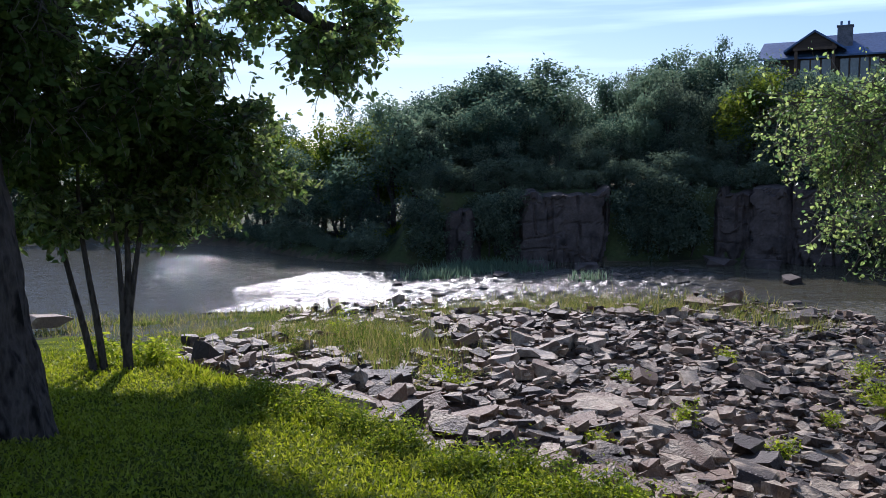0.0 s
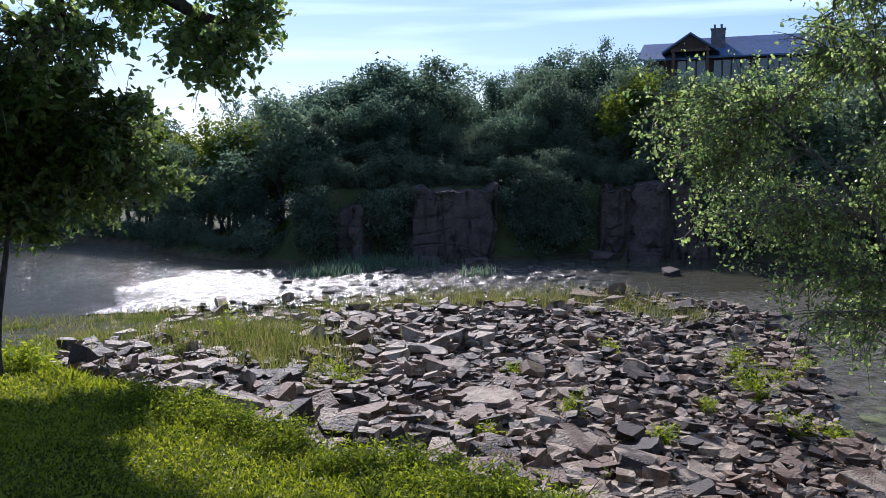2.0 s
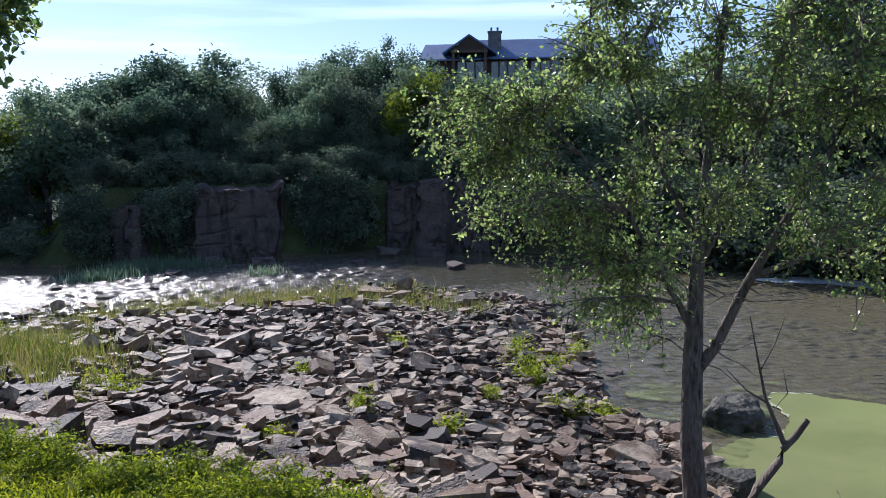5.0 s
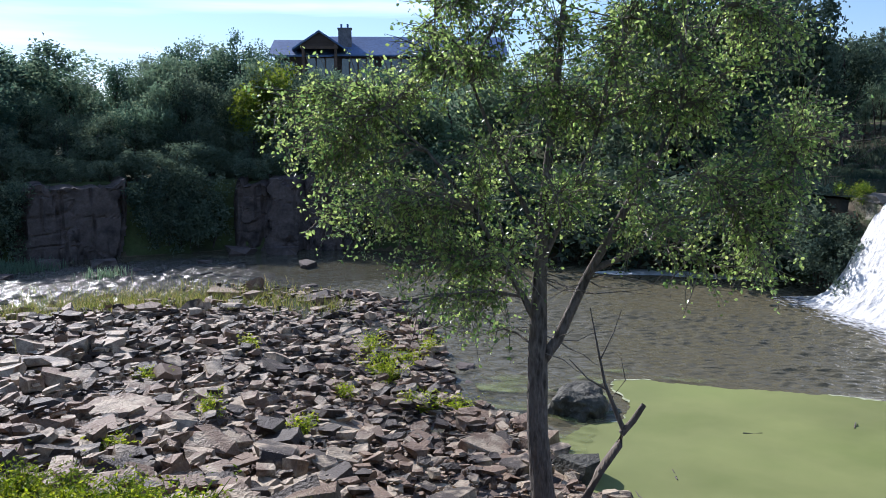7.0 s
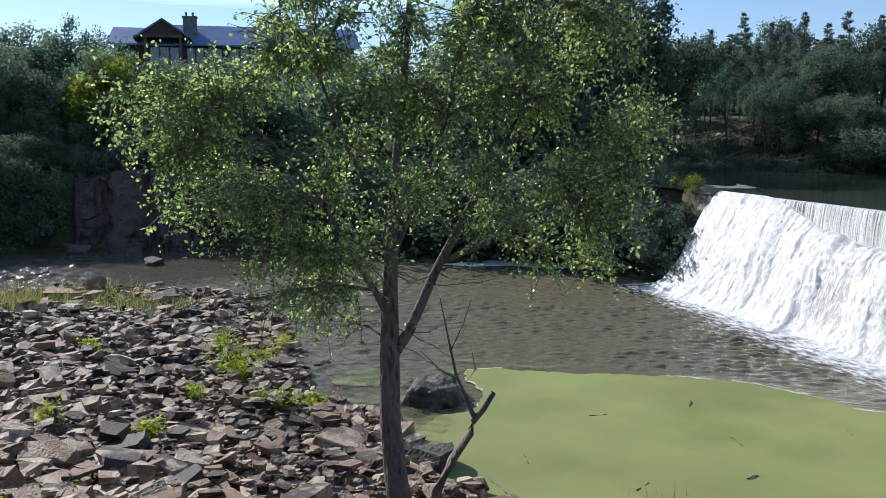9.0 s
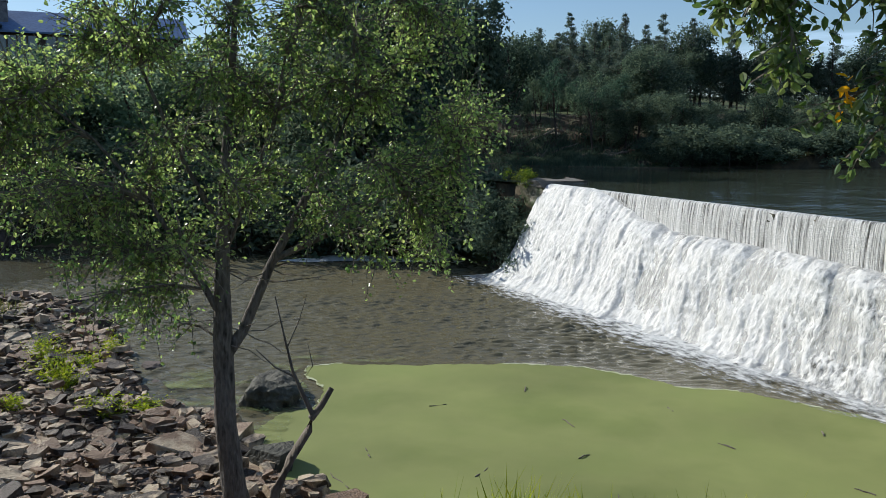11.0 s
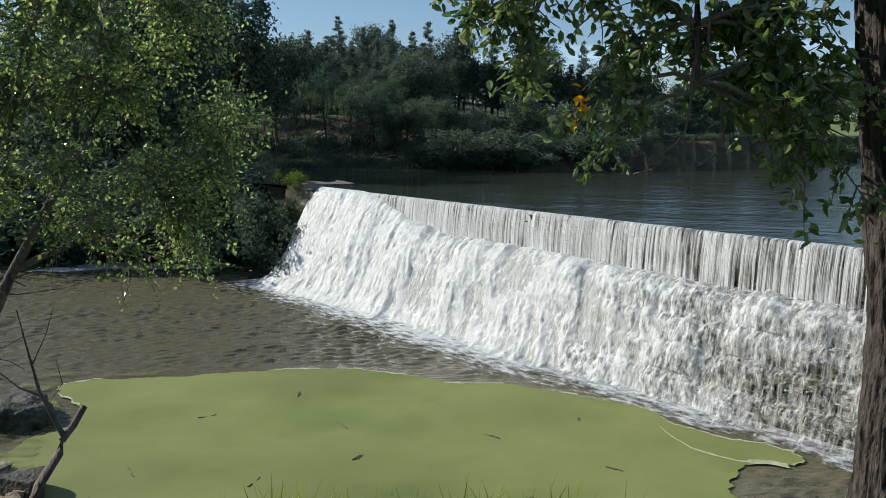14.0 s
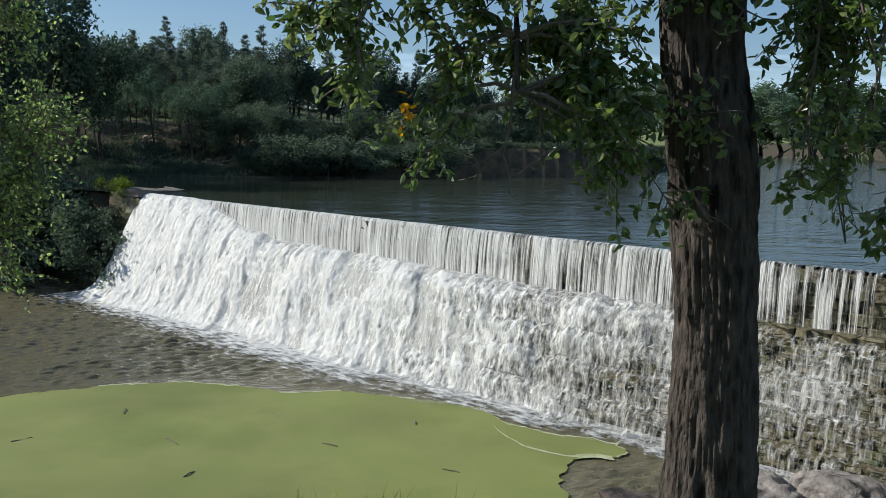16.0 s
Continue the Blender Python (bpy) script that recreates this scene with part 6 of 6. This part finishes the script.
reed_patch("shore_grass", [(1.5, 33.5, 4, 2.5), (5, 34.5, 4.5, 3), (9, 34, 3.5, 2.5), (11.4, 31.6, 1.6, 2.2), (3, 31.6, 5, 1.6), (7.5, 31.6, 3, 1.6), (12.6, 29.2, 1.0, 1.2)], 150, 0.2, 0.6, "yellow-green grass along the spit's shore", REED, 0.012, 0.4)
reed_patch("slope_scrub", [(45, 33, 5, 4), (47.5, 30, 5, 5), (50, 27.5, 4, 4), (48, 33, 4, 3)], 130, 0.15, 0.5, "dark scrub and dead grass on the red slope", LEAF_SHRUB_HAZY, 0.022, 0.6)
reed_patch("island_grass", [(2.2, 46.6, 2.6, 2), (-0.6, 43.2, 1.6, 1), (0.8, 44.6, 1.5, 1.2), (4.4, 45.6, 1.2, 1), (6.8, 41.6, 1, 0.8)], 260, 0.2, 0.75, "green weeds on low rocks in the rapids", LEAF_FAR_HAZY, 0.03)
reed_patch("bank_grass", [(-10, 33, 5, 1.6), (-14, 32, 4, 2), (-6.5, 34, 3, 1.2)], 130, 0.1, 0.4, "green grass on the river's edge", REED, 0.012, 0.45)
reed_patch("clearing_grass", [(-3.8, 57.2, 2.2, 3.0)], 420, 0.15, 0.4, "sunlit grass in a clearing on the far bank", BLADE, 0.03)
reed_patch("edge_grass", [(4.5, 3.0, 0.5, 0.6), (4.95, 2.1, 0.4, 0.8), (5.15, 1.4, 0.4, 0.6), (5.1, 0.9, 0.4, 0.4)], 700, 0.2, 0.46, "grass tips along the edge of the bank", BLADE, 0.006)


def weed(name, x, y, h, w, n, leaf, mat, label, seed):
    """A leafy weed: thin stalks from one root, leaves along them."""
    q = np.random.default_rng(seed)
    z = max(ground_at(x, y), 0.0)
    t = thing(name, label, "plant", (x, y, z))
    paths = [bent((0, 0, -0.05), (q.normal(0, w * 0.4), q.normal(0, w * 0.4), h * q.uniform(0.6, 1.1)), 5, 0.06, r=q) for _ in range(n)]
    v, f = joined([tube(p, np.linspace(0.008, 0.003, 5), 3) for p in paths])
    tagged(part("stalk_clump", mesh_of("stalk_clump", v, f, mat), t), kind="stuff")
    pts = np.concatenate([p[1] + (p[-1] - p[1]) * q.uniform(0, 1, (26, 1)) + q.normal(0, 0.05 + 0.03 * w, (26, 3)) for p in paths])
    tagged(part("foliage", mesh_of("foliage", *leaves(pts, leaf, q, 0.4, 0.0), mat), t), kind="stuff")
    return t


for i, (x, y, h, w, n) in enumerate([(9.9, 19.4, 0.95, 0.9, 22), (9.3, 16.8, 0.5, 0.6, 14), (10.0, 16.4, 0.35, 0.5, 10), (0.0, 16.2, 0.7, 0.6, 10), (4.6, 16.6, 0.55, 0.4, 8), (5.9, 15.2, 0.45, 0.4, 8), (-2.6, 22, 0.8, 0.8, 12),
                                     (10.8, 22.5, 0.6, 0.6, 12), (4.2, 20.2, 0.4, 0.4, 7), (8.3, 18.6, 0.35, 0.3, 6), (12.2, 21.4, 0.5, 0.5, 10), (11.0, 20.6, 0.4, 0.5, 9), (6.3, 7.6, 0.45, 0.5, 12), (5.2, 8.0, 0.3, 0.3, 8),
                                     (7.6, 23.5, 0.5, 0.5, 8), (2.2, 13.4, 0.35, 0.3, 6), (-3.6, 11.0, 0.3, 0.4, 10), (-4.3, 10.9, 0.3, 0.4, 10)]):
    weed("weed", x, y, h, w * 1.15, int(n * 1.5), 0.085, WEED, "bright green leafy weed among the rocks", 700 + i)
for i in range(60):
    t = i / 59
    x = -2.1 + 3.6 * t + r.normal(0, 0.12)
    y = float(np.interp(x, [-2.4, -1.1, -0.05, 0.7, 1.4, 2.4], [9.8, 8.8, 7.4, 7.2, 6.3, 5.3])) - abs(r.normal(0, 0.35))
    weed("weed", x, y, r.uniform(0.1, 0.22), 0.28, 9, 0.04, WEED if i % 2 else LEAF_LIGHT, "low leafy weed on the lawn's edge", 800 + i)
for i in range(26):
    weed("weed", r.normal(-2.2, 1.2), r.normal(20.5, 2.6), r.uniform(0.25, 0.6), 0.45, 9, 0.07, LEAF_LIGHT if i % 2 else REED, "green and straw-coloured weed amid tall grass", 900 + i)
o = thing("abutment_bush", "yellow-green bush on the dam's end cap", "shrub", (*(DAM_R + dv * (SPAN + 0.75) + np.array((-dv[1], dv[0])) * 0.55), 3.35))
o.scale = (0.5, 0.5, 0.55)
part("stems", PALE[0][0], o)
part("leaves", PALE[0][1], o)

# floating sticks
for i, (x, y, a, L) in enumerate([(12.4, 6.6, 20, 0.6), (15.2, 9.2, 60, 0.5), (16.6, 11.2, 30, 0.4), (13.4, 4.6, -40, 0.35), (16, 6.2, 75, 0.4), (12.0, 9.0, 10, 0.45), (14.4, 12, -30, 0.4), (17.4, 8, 50, 0.3), (13.8, 8.0, -10, 0.3), (15.4, 3.6, 80, 0.35),
                                  (17.9, 5.0, 25, 0.3), (11.4, 11.2, 55, 0.5), (10.15, 10.65, 70, 0.75)]):
    ca, sa = math.cos(radians(a)) * L / 2, math.sin(radians(a)) * L / 2
    v, f = tube(bent((x - ca, y - sa, 0.055), (x + ca, y + sa, 0.055), 5, 0.08, r=r), (0.012, 0.016, 0.014, 0.012, 0.006), 5)
    tagged(new("stick", mesh_of("stick", v, f, TWIG)), "dark stick drifting on the algae", "stick", "drifting sticks")

# ---------------------------------------------------------------- lodge on the hill
ROOF = material("metal_roof", [(0.07, 0.12, 0.24), (0.1, 0.16, 0.29)], 0.6, 0.5, 0.1, 4, spec=0.4)
SIDING = material("dark_siding", [(0.05, 0.035, 0.028), (0.085, 0.06, 0.05)], 1, 0.8, 0.2, 8, stretch=(0.2, 0.2, 3))
TIMBER = material("timber", [(0.08, 0.055, 0.04), (0.14, 0.095, 0.07)], 2, 0.8, 0.2, 10)
CHIMNEY = material("chimney_stone", [(0.1, 0.1, 0.11), (0.2, 0.19, 0.19)], 2.5, 0.9, 0.6, 7)
PANE = material("window_glass", [(0.05, 0.08, 0.1), (0.08, 0.11, 0.13)], 0.5, 0.08, 0, 3, spec=0.8)
house = thing("house", "dark timber lodge with a blue-grey metal roof on the wooded hill", "house")
house.matrix_basis = Matrix.Translation((33.9, 78.3, 10.5)) @ Matrix.Rotation(math.atan2(-0.43, 0.9), 4, "Z")


def box(name, mat, parent, x0, x1, y0, y1, z0, z1, label=""):
    bm = bmesh.new()
    bmesh.ops.create_cube(bm, size=1, matrix=Matrix.Translation(((x0 + x1) / 2, (y0 + y1) / 2, (z0 + z1) / 2)) @ Matrix.Diagonal((x1 - x0, y1 - y0, z1 - z0, 1)))
    bmesh.ops.bevel(bm, geom=bm.edges[:], offset=0.02, segments=1, affect="EDGES")
    return part(name, from_bm(name, bm, mat), parent, label)


def slab(name, mat, parent, a, b, c, d, thick=0.15):
    """A thick plate between four corners."""
    bm = bmesh.new()
    f = bm.faces.new([bm.verts.new(p) for p in (a, b, c, d)])
    k = bmesh.ops.extrude_face_region(bm, geom=[f])
    bmesh.ops.translate(bm, vec=(0, 0, -thick), verts=[e for e in k["geom"] if isinstance(e, bmesh.types.BMVert)])
    bmesh.ops.recalc_face_normals(bm, faces=bm.faces[:])
    return part(name, from_bm(name, bm, mat), parent)


box("wall", SIDING, house, -5.2, -0.2, 0, 6, -2.5, 3.75)
box("wall", SIDING, house, -0.2, 16.5, 0.4, 7, -2.5, 3.9)
slab("roof", ROOF, house, (-5.8, -0.7, 3.65), (0.2, -0.7, 3.65), (0.2, 3, 5.45), (-5.5, 3, 5.45))
slab("roof", ROOF, house, (0.2, 3, 5.45), (0.2, 6.7, 3.65), (-5.8, 6.7, 3.65), (-5.5, 3, 5.45))
slab("roof", ROOF, house, (-0.2, -0.3, 3.75), (17, -0.3, 3.75), (17, 3.5, 5.85), (-0.2, 3.5, 5.85))
slab("roof", ROOF, house, (-0.2, 3.5, 5.85), (17, 3.5, 5.85), (17, 7.4, 3.75), (-0.2, 7.4, 3.75))
# gabled porch
for s in (-1, 1):
    slab("porch_roof", ROOF, house, (-0.95 + s * 2.5, -1.6, 4.2), (-0.95, -1.6, 5.85), (-0.95, 3, 5.85), (-0.95 + s * 2.5, 3, 4.2), 0.18)
    box("post", TIMBER, house, -0.95 + s * 1.5 - 0.13, -0.95 + s * 1.5 + 0.13, -1.35, -1.1, 0, 4.75)
bm = bmesh.new()
f = bm.faces.new([bm.verts.new(p) for p in ((-2.8, -1.3, 4.4), (0.9, -1.3, 4.4), (-0.95, -1.3, 5.7))])
k = bmesh.ops.extrude_face_region(bm, geom=[f])
bmesh.ops.translate(bm, vec=(0, 0.25, 0), verts=[e for e in k["geom"] if isinstance(e, bmesh.types.BMVert)])
part("gable", from_bm("gable", bm, SIDING), house)
box("beam", TIMBER, house, -2.7, 0.8, -1.45, -1.15, 4.15, 4.4)
ch = box("chimney", CHIMNEY, house, 0.75, 2.0, 1.2, 2.3, 3.8, 6.35)
box("cap", CHIMNEY, ch, 0.68, 2.07, 1.13, 2.37, 6.3, 6.42)
for x in (1.05, 1.65):
    v, f = tube([(x, 1.7, 6.4), (x, 1.7, 6.8)], (0.09, 0.11), 8)
    part("flue", mesh_of("flue", v, f, ROOF), ch)


def window(x0, x1, y, z0, z1):
    w = box("window", TIMBER, house, x0, x1, y - 0.08, y, z0, z1)
    n = max(1, round((x1 - x0) / 0.9))
    for i in range(n):
        a, b = x0 + (x1 - x0) * i / n + 0.06, x0 + (x1 - x0) * (i + 1) / n - 0.06
        box("pane", PANE, w, a, b, y - 0.11, y - 0.06, z0 + 0.07, z1 - 0.07)


window(-4.7, -3.3, 0.0, 2.3, 3.1)
window(-2.2, 0.4, -0.02, 1.0, 3.5)
window(1.0, 4.2, 0.38, 1.2, 3.5)
window(4.8, 8.6, 0.38, 1.2, 3.5)
